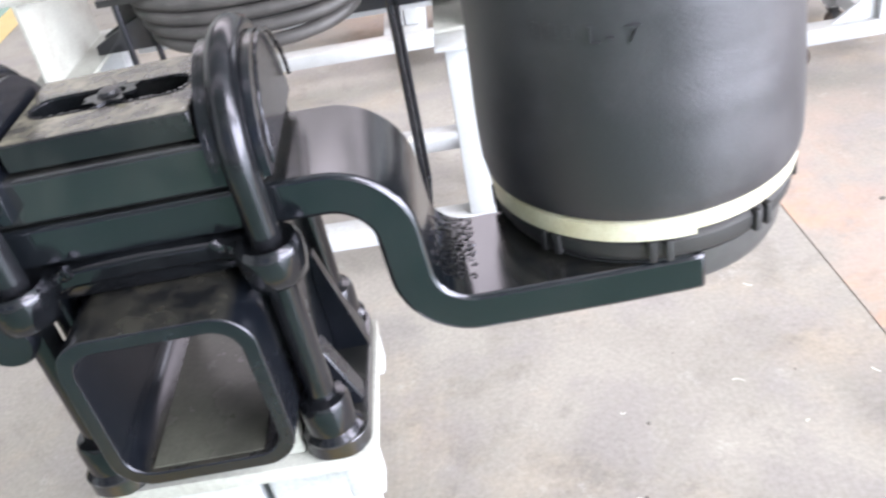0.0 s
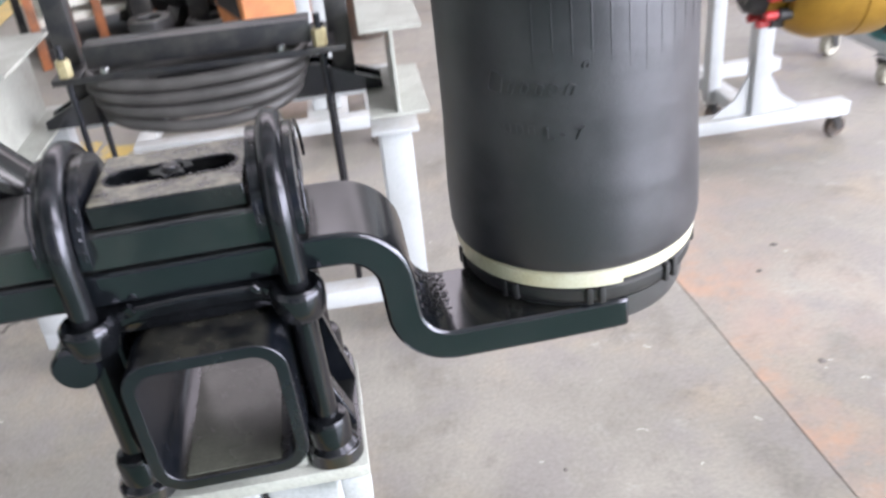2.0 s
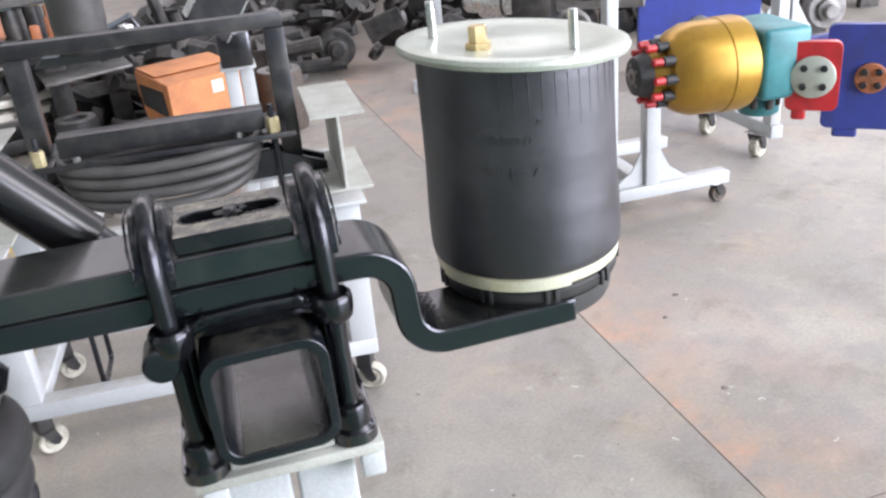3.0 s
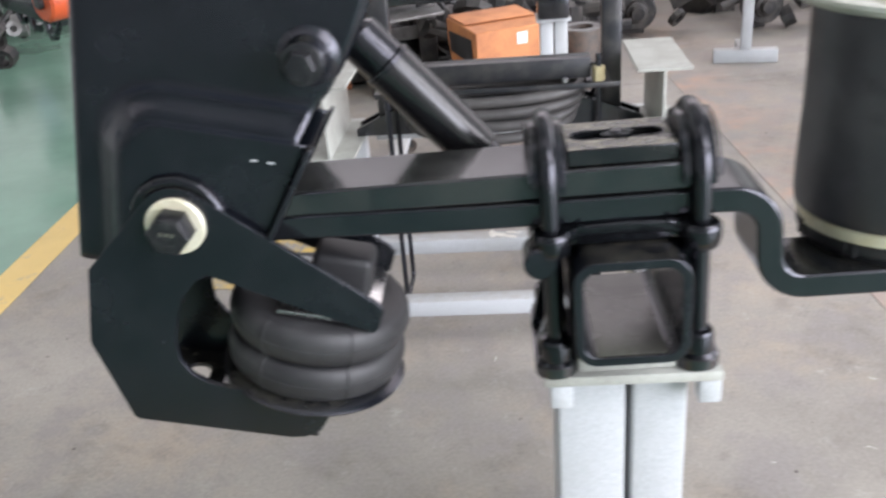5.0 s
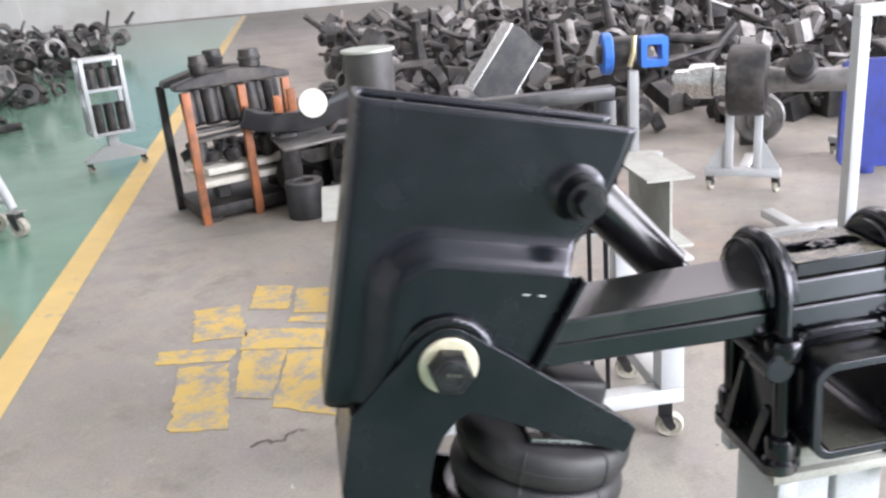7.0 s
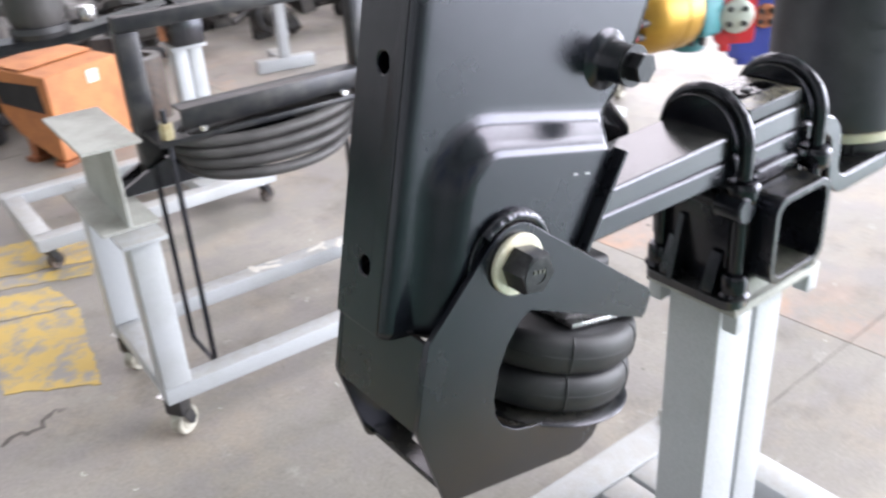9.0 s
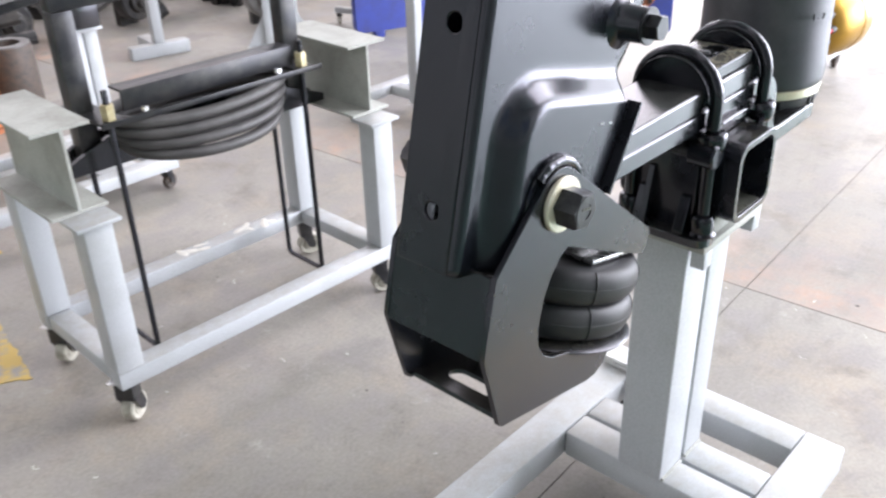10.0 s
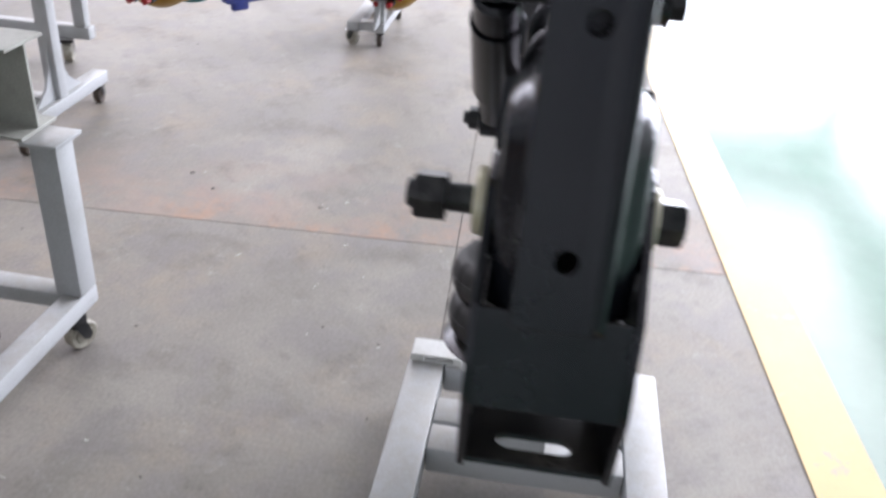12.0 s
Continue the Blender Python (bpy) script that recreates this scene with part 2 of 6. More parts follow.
def floor_paint(name, base, worn_low, worn_high, rough=0.4, scale=2.5, spread=0.15):
    """Paint on concrete, scuffed through to the slab in places."""
    m, n, l, b = nodes_of(name)
    geo = n.new("ShaderNodeNewGeometry")

    def nz(s, d=6, r=0.65):
        k = n.new("ShaderNodeTexNoise")
        k.inputs["Scale"].default_value, k.inputs["Detail"].default_value, k.inputs["Roughness"].default_value = s, d, r
        l.new(geo.outputs["Position"], k.inputs["Vector"])
        return k.outputs["Fac"]
    wear = ramp(n, l, nz(scale, 8, 0.72), [(worn_low, (1, 1, 1)), (worn_high, (0, 0, 0))])
    shade = ramp(n, l, nz(1.1), [(0.3, tuple(v * 0.8 for v in base)), (0.7, tuple(min(v * 1.15, 1) for v in base))])
    l.new(mix(n, l, wear, shade, (0.290, 0.275, 0.247)), b.inputs["Base Color"])
    rr = n.new("ShaderNodeMapRange")
    rr.inputs[3].default_value, rr.inputs[4].default_value = rough + 0.05 - spread, rough + 0.05 + spread
    l.new(nz(6), rr.inputs[0])
    l.new(rr.outputs[0], b.inputs["Roughness"])
    return m


JX, JY, SLAB = 1.137, 0.310, 4.0
CONCRETE = concrete_mat("concrete")
JOINT = surface("joint_dirt", (0.11, 0.10, 0.09), (0.30, 0.27, 0.25), 0.9, 0, 5, 80, 0.2)
GREEN_FLOOR = floor_paint("green_floor_paint", (0.155, 0.285, 0.215), 0.20, 0.30, 0.11, 1.5, 0.05)
YELLOW_LINE = floor_paint("yellow_line_paint", (0.67, 0.475, 0.165), 0.31, 0.42, 0.26, 5, 0.08)
YELLOW_WORN = floor_paint("worn_yellow_paint", (0.56, 0.385, 0.10), 0.40, 0.54, 0.5, 9)


# ---- mesh helpers ----
def shift(bm, m):
    bmesh.ops.transform(bm, matrix=m, verts=bm.verts)
    return bm


def add(dst, src):
    """Joins the second bmesh into the first."""
    me = bpy.data.meshes.new("tmp")
    src.to_mesh(me)
    src.free()
    dst.from_mesh(me)
    bpy.data.meshes.remove(me)
    return dst


def block(x0, x1, y0, y1, z0, z1, r=0.0, seg=2):
    bm = bmesh.new()
    bmesh.ops.create_cube(bm, size=1, matrix=Matrix.Translation(((x0 + x1) / 2, (y0 + y1) / 2, (z0 + z1) / 2)) @ Matrix.Diagonal((x1 - x0, y1 - y0, z1 - z0, 1)))
    if r:
        bmesh.ops.bevel(bm, geom=bm.edges[:], offset=r, segments=seg, affect="EDGES", profile=0.5)
    return bm


def lathe(profile, seg=48, m=None):
    """Turns (radius, height) pairs round z."""
    bm = bmesh.new()
    rings = []
    for r, z in profile:
        if r < 1e-6:
            rings.append([bm.verts.new((0, 0, z))])
        else:
            rings.append([bm.verts.new((r * math.cos(2 * math.pi * i / seg), r * math.sin(2 * math.pi * i / seg), z)) for i in range(seg)])
    for a, b in zip(rings, rings[1:]):
        for i in range(seg):
            j = (i + 1) % seg
            q = [a[0] if len(a) == 1 else a[i], a[0] if len(a) == 1 else a[j], b[0] if len(b) == 1 else b[j], b[0] if len(b) == 1 else b[i]]
            q = list(dict.fromkeys(q))
            if len(q) > 2:
                bm.faces.new(q)
    bmesh.ops.recalc_face_normals(bm, faces=bm.faces)
    return shift(bm, m) if m else bm


ALONG_Y = Matrix.Rotation(radians(-90), 4, "X")
ALONG_X = Matrix.Rotation(radians(90), 4, "Y")


def rod(r, a, b, seg=24, chamfer=0.1):
    """A round bar from point a to point b, its ends slightly chamfered."""
    a, b = Vector(a), Vector(b)
    h, c = (b - a).length, r * chamfer
    m = Matrix.Translation(a) @ (b - a).to_track_quat("Z", "Y").to_matrix().to_4x4()
    return lathe([(0, 0), (r - c, 0), (r, c), (r, h - c), (r - c, h), (0, h)], seg, m)


def hexagon(r, a, b, crown=0.12):
    """A hexagon head or nut from a to b; r is half its width across corners."""
    a, b = Vector(a), Vector(b)
    h = (b - a).length
    m = Matrix.Translation(a) @ (b - a).to_track_quat("Z", "Y").to_matrix().to_4x4()
    return lathe([(0, 0), (r, 0), (r, h * (1 - crown)), (r * 0.9, h), (0, h)], 6, m)


def washer(r0, r1, a, b, seg=40):
    a, b = Vector(a), Vector(b)
    h = (b - a).length
    c = min(h, r1 - r0) * 0.2
    m = Matrix.Translation(a) @ (b - a).to_track_quat("Z", "Y").to_matrix().to_4x4()
    return lathe([(r0, 0), (r1 - c, 0), (r1, c), (r1, h - c), (r1 - c, h), (r0, h), (r0, 0)], seg, m)


def sheet(outer, holes, y0, y1):
    """A plate cut to an outline in x and z with holes, between y0 and y1."""
    bm = bmesh.new()
    loops = []
    for pts in (outer, *holes):
        vs = [bm.verts.new((x, y0, z)) for x, z in pts]
        loops.append(vs)
        for p, q in zip(vs, vs[1:] + vs[:1]):
            bm.edges.new((p, q))
    bmesh.ops.triangle_fill(bm, edges=bm.edges[:], use_beauty=True)
    front = bm.faces[:]
    twin = {v: bm.verts.new((v.co.x, y1, v.co.z)) for vs in loops for v in vs}
    for f in front:
        bm.faces.new([twin[v] for v in reversed(f.verts)])
    for vs in loops:
        for p, q in zip(vs, vs[1:] + vs[:1]):
            bm.faces.new((p, q, twin[q], twin[p]))
    bmesh.ops.recalc_face_normals(bm, faces=bm.faces)
    return bm


def arc(cx, cz, r, a0, a1, n=8):
    return [(cx + r * math.cos(radians(a0 + (a1 - a0) * i / n)), cz + r * math.sin(radians(a0 + (a1 - a0) * i / n))) for i in range(n + 1)]


def rounded(x0, x1, z0, z1, r, n=6):
    return arc(x1 - r, z0 + r, r, -90, 0, n) + arc(x1 - r, z1 - r, r, 0, 90, n) + arc(x0 + r, z1 - r, r, 90, 180, n) + arc(x0 + r, z0 + r, r, 180, 270, n)


def slot_hole(x0, x1, z0, z1):
    return rounded(x0, x1, z0, z1, min(x1 - x0, z1 - z0) / 2 - 1e-4, 6)


def tube_along(points, r, seg=16, closed=False):
    """A round tube swept along a line of points."""
    bm = bmesh.new()
    pts = [Vector(p) for p in points]
    rings, up = [], None
    for i, p in enumerate(pts):
        if closed:
            d = pts[(i + 1) % len(pts)] - pts[i - 1]
        else:
            d = pts[min(i + 1, len(pts) - 1)] - pts[max(i - 1, 0)]
        d.normalize()
        if up is None:
            up = d.orthogonal().normalized()
        up = (up - d * up.dot(d)).normalized()
        side = d.cross(up)
        rings.append([bm.verts.new(p + (up * math.cos(2 * math.pi * k / seg) + side * math.sin(2 * math.pi * k / seg)) * r) for k in range(seg)])
    pairs = list(zip(rings, rings[1:])) + ([(rings[-1], rings[0])] if closed else [])
    for a, b in pairs:
        for k in range(seg):
            bm.faces.new((a[k], a[(k + 1) % seg], b[(k + 1) % seg], b[k]))
    if not closed:
        bm.faces.new(rings[0][::-1])
        bm.faces.new(rings[-1])
    bmesh.ops.recalc_face_normals(bm, faces=bm.faces)
    return bm


def finish(me, bm, material, angle):
    bm.to_mesh(me)
    bm.free()
    me.materials.append(material)
    for p in me.polygons:
        p.use_smooth = True
    me.set_sharp_from_angle(angle=radians(angle))


def part(name, bm, material, parent, label="", bevel=0.0, angle=35):
    me = bpy.data.meshes.new(name)
    finish(me, bm, material, angle)
    ob = new(name, me)
    ob.parent = parent
    if label:
        tagged(ob, label)
    if bevel:
        mod = ob.modifiers.new("edge", "BEVEL")
        mod.width, mod.segments, mod.limit_method, mod.angle_limit = bevel, 2, "ANGLE", radians(40)
    return ob


def thing(name, m, label, category, group="", kind=""):
    ob = new(name)
    ob.matrix_world = m
    ob.empty_display_size = 0.05
    return tagged(ob, label, category, group, kind)


def solo(name, bm, material, label, category="", group="", kind="", m=None, bevel=0.0, angle=35):
    ob = part(name, bm, material, None, label, bevel, angle)
    if m:
        ob.matrix_world = m
    return tagged(ob, label, category, group, kind)


# ---- hall ----
def structure(name, bm, material, label, category="", bevel=0.0):
    return solo(name, bm, material, label, category, "", "structure", None, bevel)


ground = structure("ground", block(-60, 60, -60, 70, -0.30, -0.006), JOINT, "dark dirt bed under the concrete slabs", "ground")
floor = structure("floor", block(-8.9, 21.9, -7.9, 27.9, -0.0040, -0.0030), JOINT, "cast concrete workshop floor in large slabs", "floor")
floor.rotation_euler = (0, 0, radians(2.4))

X0, X1, Y0, Y1 = -9.0, 22.0, -8.0, 28.0


def wall_with_windows(name, length, height, openings, label, m):
    """A wall in x and z, 0.3 thick, with openings cut right through it."""
    ob = structure(name, sheet([(0, 0), (length, 0), (length, height), (0, height)],
                               [[(a, c), (b, c), (b, d), (a, d)] for a, b, c, d in openings], 0, 0.3), WALL, label, "wall")
    ob.matrix_world = m
    return ob


wall_with_windows("wall_north", 31, 8, [(1.5 + 4.4 * i, 4.7 + 4.4 * i, 1.6, 5.8) for i in range(6)], "pale painted hall wall with tall windows", Matrix.Translation((X0, Y1, 0)))
# unseen south and east walls; their gates are sized to let light in
wall_with_windows("wall_south", 31, 8, [(2 + 4.4 * i, 5 + 4.4 * i, 1.4, 5.4) for i in range(2)] + [(14, 29.5, 0.02, 6.4)], "pale painted hall wall with a wide open gate", Matrix.Translation((X0, Y0 - 0.3, 0)))
wall_with_windows("wall_west", 36, 8, [(2 + 4.2 * i, 3.3 + 4.2 * i, 1.2, 3.4) for i in range(8)], "pale painted hall wall with windows", Matrix.Translation((X0, Y0, 0)) @ Matrix.Rotation(radians(90), 4, "Z"))
wall_with_windows("wall_east", 36, 8, [(0.5, 6.5, 0.02, 6.4)] + [(9.5 + 4.2 * i, 13 + 4.2 * i, 3.0, 7.4) for i in range(6)], "pale painted hall wall with an open gate", Matrix.Translation((X1 + 0.3, Y0, 0)) @ Matrix.Rotation(radians(90), 4, "Z"))
structure("ceiling", block(X0, X1, Y0, Y1, 8.0, 8.2), CEIL, "grey sheet roof of the hall", "ceiling")

# painted floor markings, each a few millimetres proud of the slab


def flat(points, z):
    bm = bmesh.new()
    bm.faces.new([bm.verts.new((x, y, z)) for x, y in points])
    r = bmesh.ops.extrude_face_region(bm, geom=bm.faces[:])
    bmesh.ops.translate(bm, vec=(0, 0, -0.002), verts=[v for v in r["geom"] if isinstance(v, bmesh.types.BMVert)])
    bmesh.ops.recalc_face_normals(bm, faces=bm.faces)
    return bm


def edge_x(y, off=0.0):
    return -2.075 - 0.006 * y + off


def south(x):
    return -0.680 + 0.072 * x


structure("green_aisle", flat([(-8.8, -7.8), (21.5, -7.8), (21.5, south(21.5) - 0.185), (edge_x(-1.0, -0.17), south(-2.24) - 0.185), (edge_x(27, -0.17), 27.0), (-8.8, 27.0)], 0.003), GREEN_FLOOR, "glossy green painted floor of the aisle", "floor")
structure("yellow_line", flat([(edge_x(-1.0, -0.17), south(-2.24) - 0.185), (21.5, south(21.5) - 0.185), (21.5, south(21.5)), (edge_x(-0.83), south(-2.07)), (edge_x(27), 27.0), (edge_x(27, -0.17), 27.0)], 0.004), YELLOW_LINE, "yellow painted line along the green aisle", "floor marking")
# worn block characters sprayed on the slab
_marks = thing("floor_lettering", pose(-1.075, 2.445, 0, 0, 0, 0), "worn yellow block marks sprayed on the concrete", "floor marking", kind="structure")
for _b in (((-0.36, 0.60), (-0.14, 0.60), (-0.08, 0.20), (-0.32, 0.22)), ((-0.46, 0.16), (-0.12, 0.08), (-0.14, -0.04), (-0.46, 0.02)), ((-0.36, -0.04), (-0.15, -0.07), (-0.11, -0.62), (-0.33, -0.58)),
           ((-0.09, 0.28), (0.36, 0.14), (0.40, -0.08), (-0.10, 0.06)), ((-0.10, 0.05), (0.10, 0.00), (0.04, -0.44), (-0.10, -0.38)), ((0.11, -0.01), (0.40, -0.10), (0.30, -0.66), (0.05, -0.50)),
           ((-0.06, 0.84), (0.13, 0.76), (0.11, 0.46), (-0.08, 0.52)), ((0.15, 0.72), (0.66, 0.56), (0.60, 0.24), (0.13, 0.40)), ((0.12, 0.36), (0.56, 0.22), (0.52, 0.12), (0.11, 0.30))):
    _edge = []
    for (_xa, _ya), (_xb, _yb) in zip(_b, _b[1:] + _b[:1]):
        _n = max(int(math.hypot(_xb - _xa, _yb - _ya) / 0.018), 2)
        for _k in range(_n):
            _w = 0.015 * noise.noise(Vector((_xa + (_xb - _xa) * _k / _n, _ya + (_yb - _ya) * _k / _n, 0.3)) * 38)
            _edge.append((_xa + (_xb - _xa) * _k / _n + _w, _ya + (_yb - _ya) * _k / _n + _w * 0.8))
    part("paint_bar", flat(_edge, 0.003), YELLOW_WORN, _marks)


# a hairline crack with a loose end, and chips and dark crumbs trodden into the slab
def ribbon(points, w, z):
    bm = bmesh.new()
    rows = []
    for i, (x, y) in enumerate(points):
        a, b = Vector(points[max(i - 1, 0)]), Vector(points[min(i + 1, len(points) - 1)])
        d = (b - a).normalized()
        k = w * (0.35 + 0.65 * abs(math.sin(i * 1.7 + 0.4)))
        rows.append([bm.verts.new((x - d.y * k, y + d.x * k, z)), bm.verts.new((x + d.y * k, y - d.x * k, z))])
    for (a, b), (c, d) in zip(rows, rows[1:]):
        bm.faces.new((a, b, d, c))
    return bm


_crack = [(-1.100 + 0.0185 * i + 0.008 * math.sin(i * 2.3), 1.672 + 0.006 * i + 0.020 * math.sin(i * 0.9) + 0.008 * math.sin(i * 2.9)) for i in range(12)]
structure("floor_crack", ribbon(_crack, 0.0105, 0.0012), JOINT, "dark open crack in the concrete", "floor")
_chips = bmesh.new()
_rc = random.Random(5)
_spots = [(1.333, 1.342), (1.444, 1.470), (1.287, 0.903)] + [(_rc.uniform(-1.9, 3.2), _rc.uniform(-0.5, 3.6)) for _ in range(70)]
for _k, (_x, _y) in enumerate(_spots):
    _r = 0.011 if _k < 3 else _rc.uniform(0.002, 0.007)
    add(_chips, lathe([(0, 0.002), (_r * 0.7, 0.0016), (_r, 0.0002)], 7, Matrix.Translation((_x, _y, 0)) @ Matrix.Rotation(_rc.uniform(0, 6), 4, "Z") @ Matrix.Diagonal((1, _rc.uniform(0.5, 1.3), 1, 1))))
_flakes = bmesh.new()
for _ in range(46):
    _m = Matrix.Translation((_rc.uniform(-1.3, 1.6), _rc.uniform(-0.45, 2.3), 0.0014)) @ Matrix.Rotation(_rc.uniform(0, 6.3), 4, "Z")
    _n, _l, _w = 5, _rc.uniform(0.004, 0.016), _rc.uniform(0.0012, 0.0034)
    _bend = _rc.uniform(-2.2, 2.2)
    add(_flakes, shift(ribbon([(_l * (k - 2) / 2, _bend * _l * ((k - 2) / 2) ** 2 * 0.5) for k in range(_n)], _w, 0.0), _m))
solo("floor_flakes", _flakes, WHITE_FLAKE, "pale curled flakes of swarf and paint on the concrete", "flakes", kind="stuff")
solo("floor_crumbs", _chips, JOINT, "dark crumbs and chips trodden into the concrete", "crumbs", kind="stuff")


# ---- the subject: an air suspension on its stand ----
YC = 0.077
SUSP = Matrix.Translation((0, YC, 0.82)) @ Matrix.Rotation(radians(-1.2), 4, "Y")
HANG = Matrix.Translation((-0.622, YC, 1.086)) @ Matrix.Rotation(radians(12.5), 4, "Y")
STAND = Matrix.Translation((-0.003, YC, 0.82))


def support_stand():
    st = thing("support_stand", pose(0, 0, 0), "pale grey welded steel stand with twin posts on casters", "stand")
    rel = STAND
    part("top_plate", shift(block(-0.116, 0.137, -0.098, 0.092, -0.030, -0.014, 0.0015), rel), GREY_PAINT_OLD, st, "chalky grey support plate")
    for x0 in (-0.108, 0.104):
        for y0 in (-0.098, 0.062):
            part("lug", shift(block(x0, x0 + 0.032, y0, y0 + 0.03, -0.068, -0.030, 0.003), rel), GREY_PAINT, st)
    for x0, x1 in ((-0.096, 0.006), (0.016, 0.098)):
        # a channel: web and two flanges, closed side towards the aisle
        part("post", shift(block(x0, x1, -0.056, 0.054, -0.642, -0.030, 0.005, 3), rel), GREY_PAINT, st)
    zt, zb = 0.18, 0.105
    part("base_rail", block(-0.72, 0.288, -0.255, -0.163, zb, zt, 0.006), GREY_PAINT, st)
    part("base_rail", block(-0.72, 0.288, 0.285, 0.378, zb, zt, 0.006), GREY_PAINT, st)
    part("base_rail", block(0.200, 0.2875, -0.161, 0.283, zb, zt - 0.001, 0.006), GREY_PAINT, st)
    part("cross_member", block(-0.092, -0.005, -0.161, 0.283, zb, zt - 0.002, 0.006), GREY_PAINT, st)
    part("cross_member", block(0.005, 0.092, -0.161, 0.283, zb, zt - 0.002, 0.006), GREY_PAINT, st)
    part("base_rail", block(-0.715, -0.64, -0.161, 0.283, zb, zt - 0.001, 0.006), GREY_PAINT, st)
    # made-up loop: the rail corner's glare is put into its white colour
    box = sheet(rounded(0.240, 0.374, zt + 0.0005, zt + 0.024, 0.008, 3), [rounded(0.262, 0.340, zt + 0.006, zt + 0.017, 0.004, 3)], -0.282, -0.212)
    part("corner_glare", shift(box, Matrix.Rotation(radians(90), 4, "Z")), WHITE_BOX, st, "glossy white loop standing in for the glare on the painted rail corner", bevel=0.003)
    for x in (0.245, -0.67):
        for y in (-0.21, 0.332):
            caster(st, x, y, 0.105, 0.036, CASTER_DARK)
    # weld beads where the posts meet the base
    for x0, x1 in ((-0.09, -0.004), (0.014, 0.09)):
        part("weld_bead", weld([(x0, 0.019, 0.1805), (x1, 0.019, 0.1805)], 0.004), GREY_PAINT_OLD, st)
    return st


def weld(points, r, n=18, rough=0.5):
    pts = []
    for a, b in zip(points, points[1:]):
        a, b = Vector(a), Vector(b)
        for i in range(n):
            pts.append(a.lerp(b, i / n))
    pts.append(Vector(points[-1]))
    bm = tube_along(pts, r, 8)
    for v in bm.verts:
        v.co += noise.noise_vector(v.co * 160) * r * rough
    return bm


def caster(parent, x, y, top, r, tread, turn=0.0, ground=0.0):
    """Swivel caster: top plate, fork and wheel with its hub; the wheel touches the floor."""
    m = pose(x, y, ground, 0, 0, turn)
    top -= ground
    c = part("caster", shift(block(-r * 0.9, r * 0.9, -r * 0.75, r * 0.75, top - 0.004, top, 0.001), m), STEEL, parent)
    fork = block(-r * 0.5, r * 0.5, -r * 0.62, r * 0.62, r * 1.9, top - 0.004, 0.003)
    for s in (-1, 1):
        add(fork, sheet([(-r * 0.45, r * 2.1), (r * 0.45, r * 2.1), (r * 0.75, r * 1.0), (r * 0.45, r * 0.7), (r * 0.1, r * 0.9)], [], s * r * 0.58, s * r * 0.62))
    part("fork", shift(fork, m), DARK_STEEL, c)
    w = lathe([(0, -r * 0.42), (r * 0.55, -r * 0.42), (r * 0.6, -r * 0.34), (r * 0.9, -r * 0.40), (r, -r * 0.28), (r, r * 0.28), (r * 0.9, r * 0.40), (r * 0.6, r * 0.34), (r * 0.55, r * 0.42), (0, r * 0.42)], 24)
    part("wheel", shift(shift(w, ALONG_Y), m @ Matrix.Translation((r * 0.3, 0, r))), tread, c)
    return c


support_stand()


def axle_tube():
    ax = thing("axle_tube", SUSP, "black painted square hollow axle stub with rounded corners", "axle")
    w0, w1 = 0.022, 0.182
    part("tube", sheet(rounded(-0.076, 0.081, w0, w1, 0.032, 8), [rounded(-0.063, 0.068, w0 + 0.013, w1 - 0.013, 0.022, 8)], -0.126, 0.118), BLACK, ax, bevel=0.0015)
    part("dust_bed", block(-0.045, 0.050, -0.120, 0.1175, w0 + 0.0132, w0 + 0.0145), DUSTY_STEEL, ax, "dusty unpainted bottom inside the tube")
    return ax


axle_tube()


def leaf(points, thick, half, taper=None):
    """A flat spring bar: a centre line in x and z, given thickness and width."""
    bm = bmesh.new()
    rows = []
    for i, p in enumerate(points):
        p0, p1 = Vector(points[max(i - 1, 0)]), Vector(points[min(i + 1, len(points) - 1)])
        d = (p1 - p0).normalized()
        nrm = Vector((-d.y, d.x))
        t = thick if taper is None else taper(i / (len(points) - 1)) * thick
        c = Vector(p)
        up, dn = c + nrm * t / 2, c - nrm * t / 2
        rows.append([bm.verts.new(v) for v in ((up.x, -half, up.y), (up.x, half, up.y), (dn.x, half, dn.y), (dn.x, -half, dn.y))])
    for a, b in zip(rows, rows[1:]):
        for k in range(4):
            bm.faces.new((a[k], a[(k + 1) % 4], b[(k + 1) % 4], b[k]))
    bm.faces.new(rows[0][::-1])
    bm.faces.new(rows[-1])
    bmesh.ops.recalc_face_normals(bm, faces=bm.faces)
    return bm


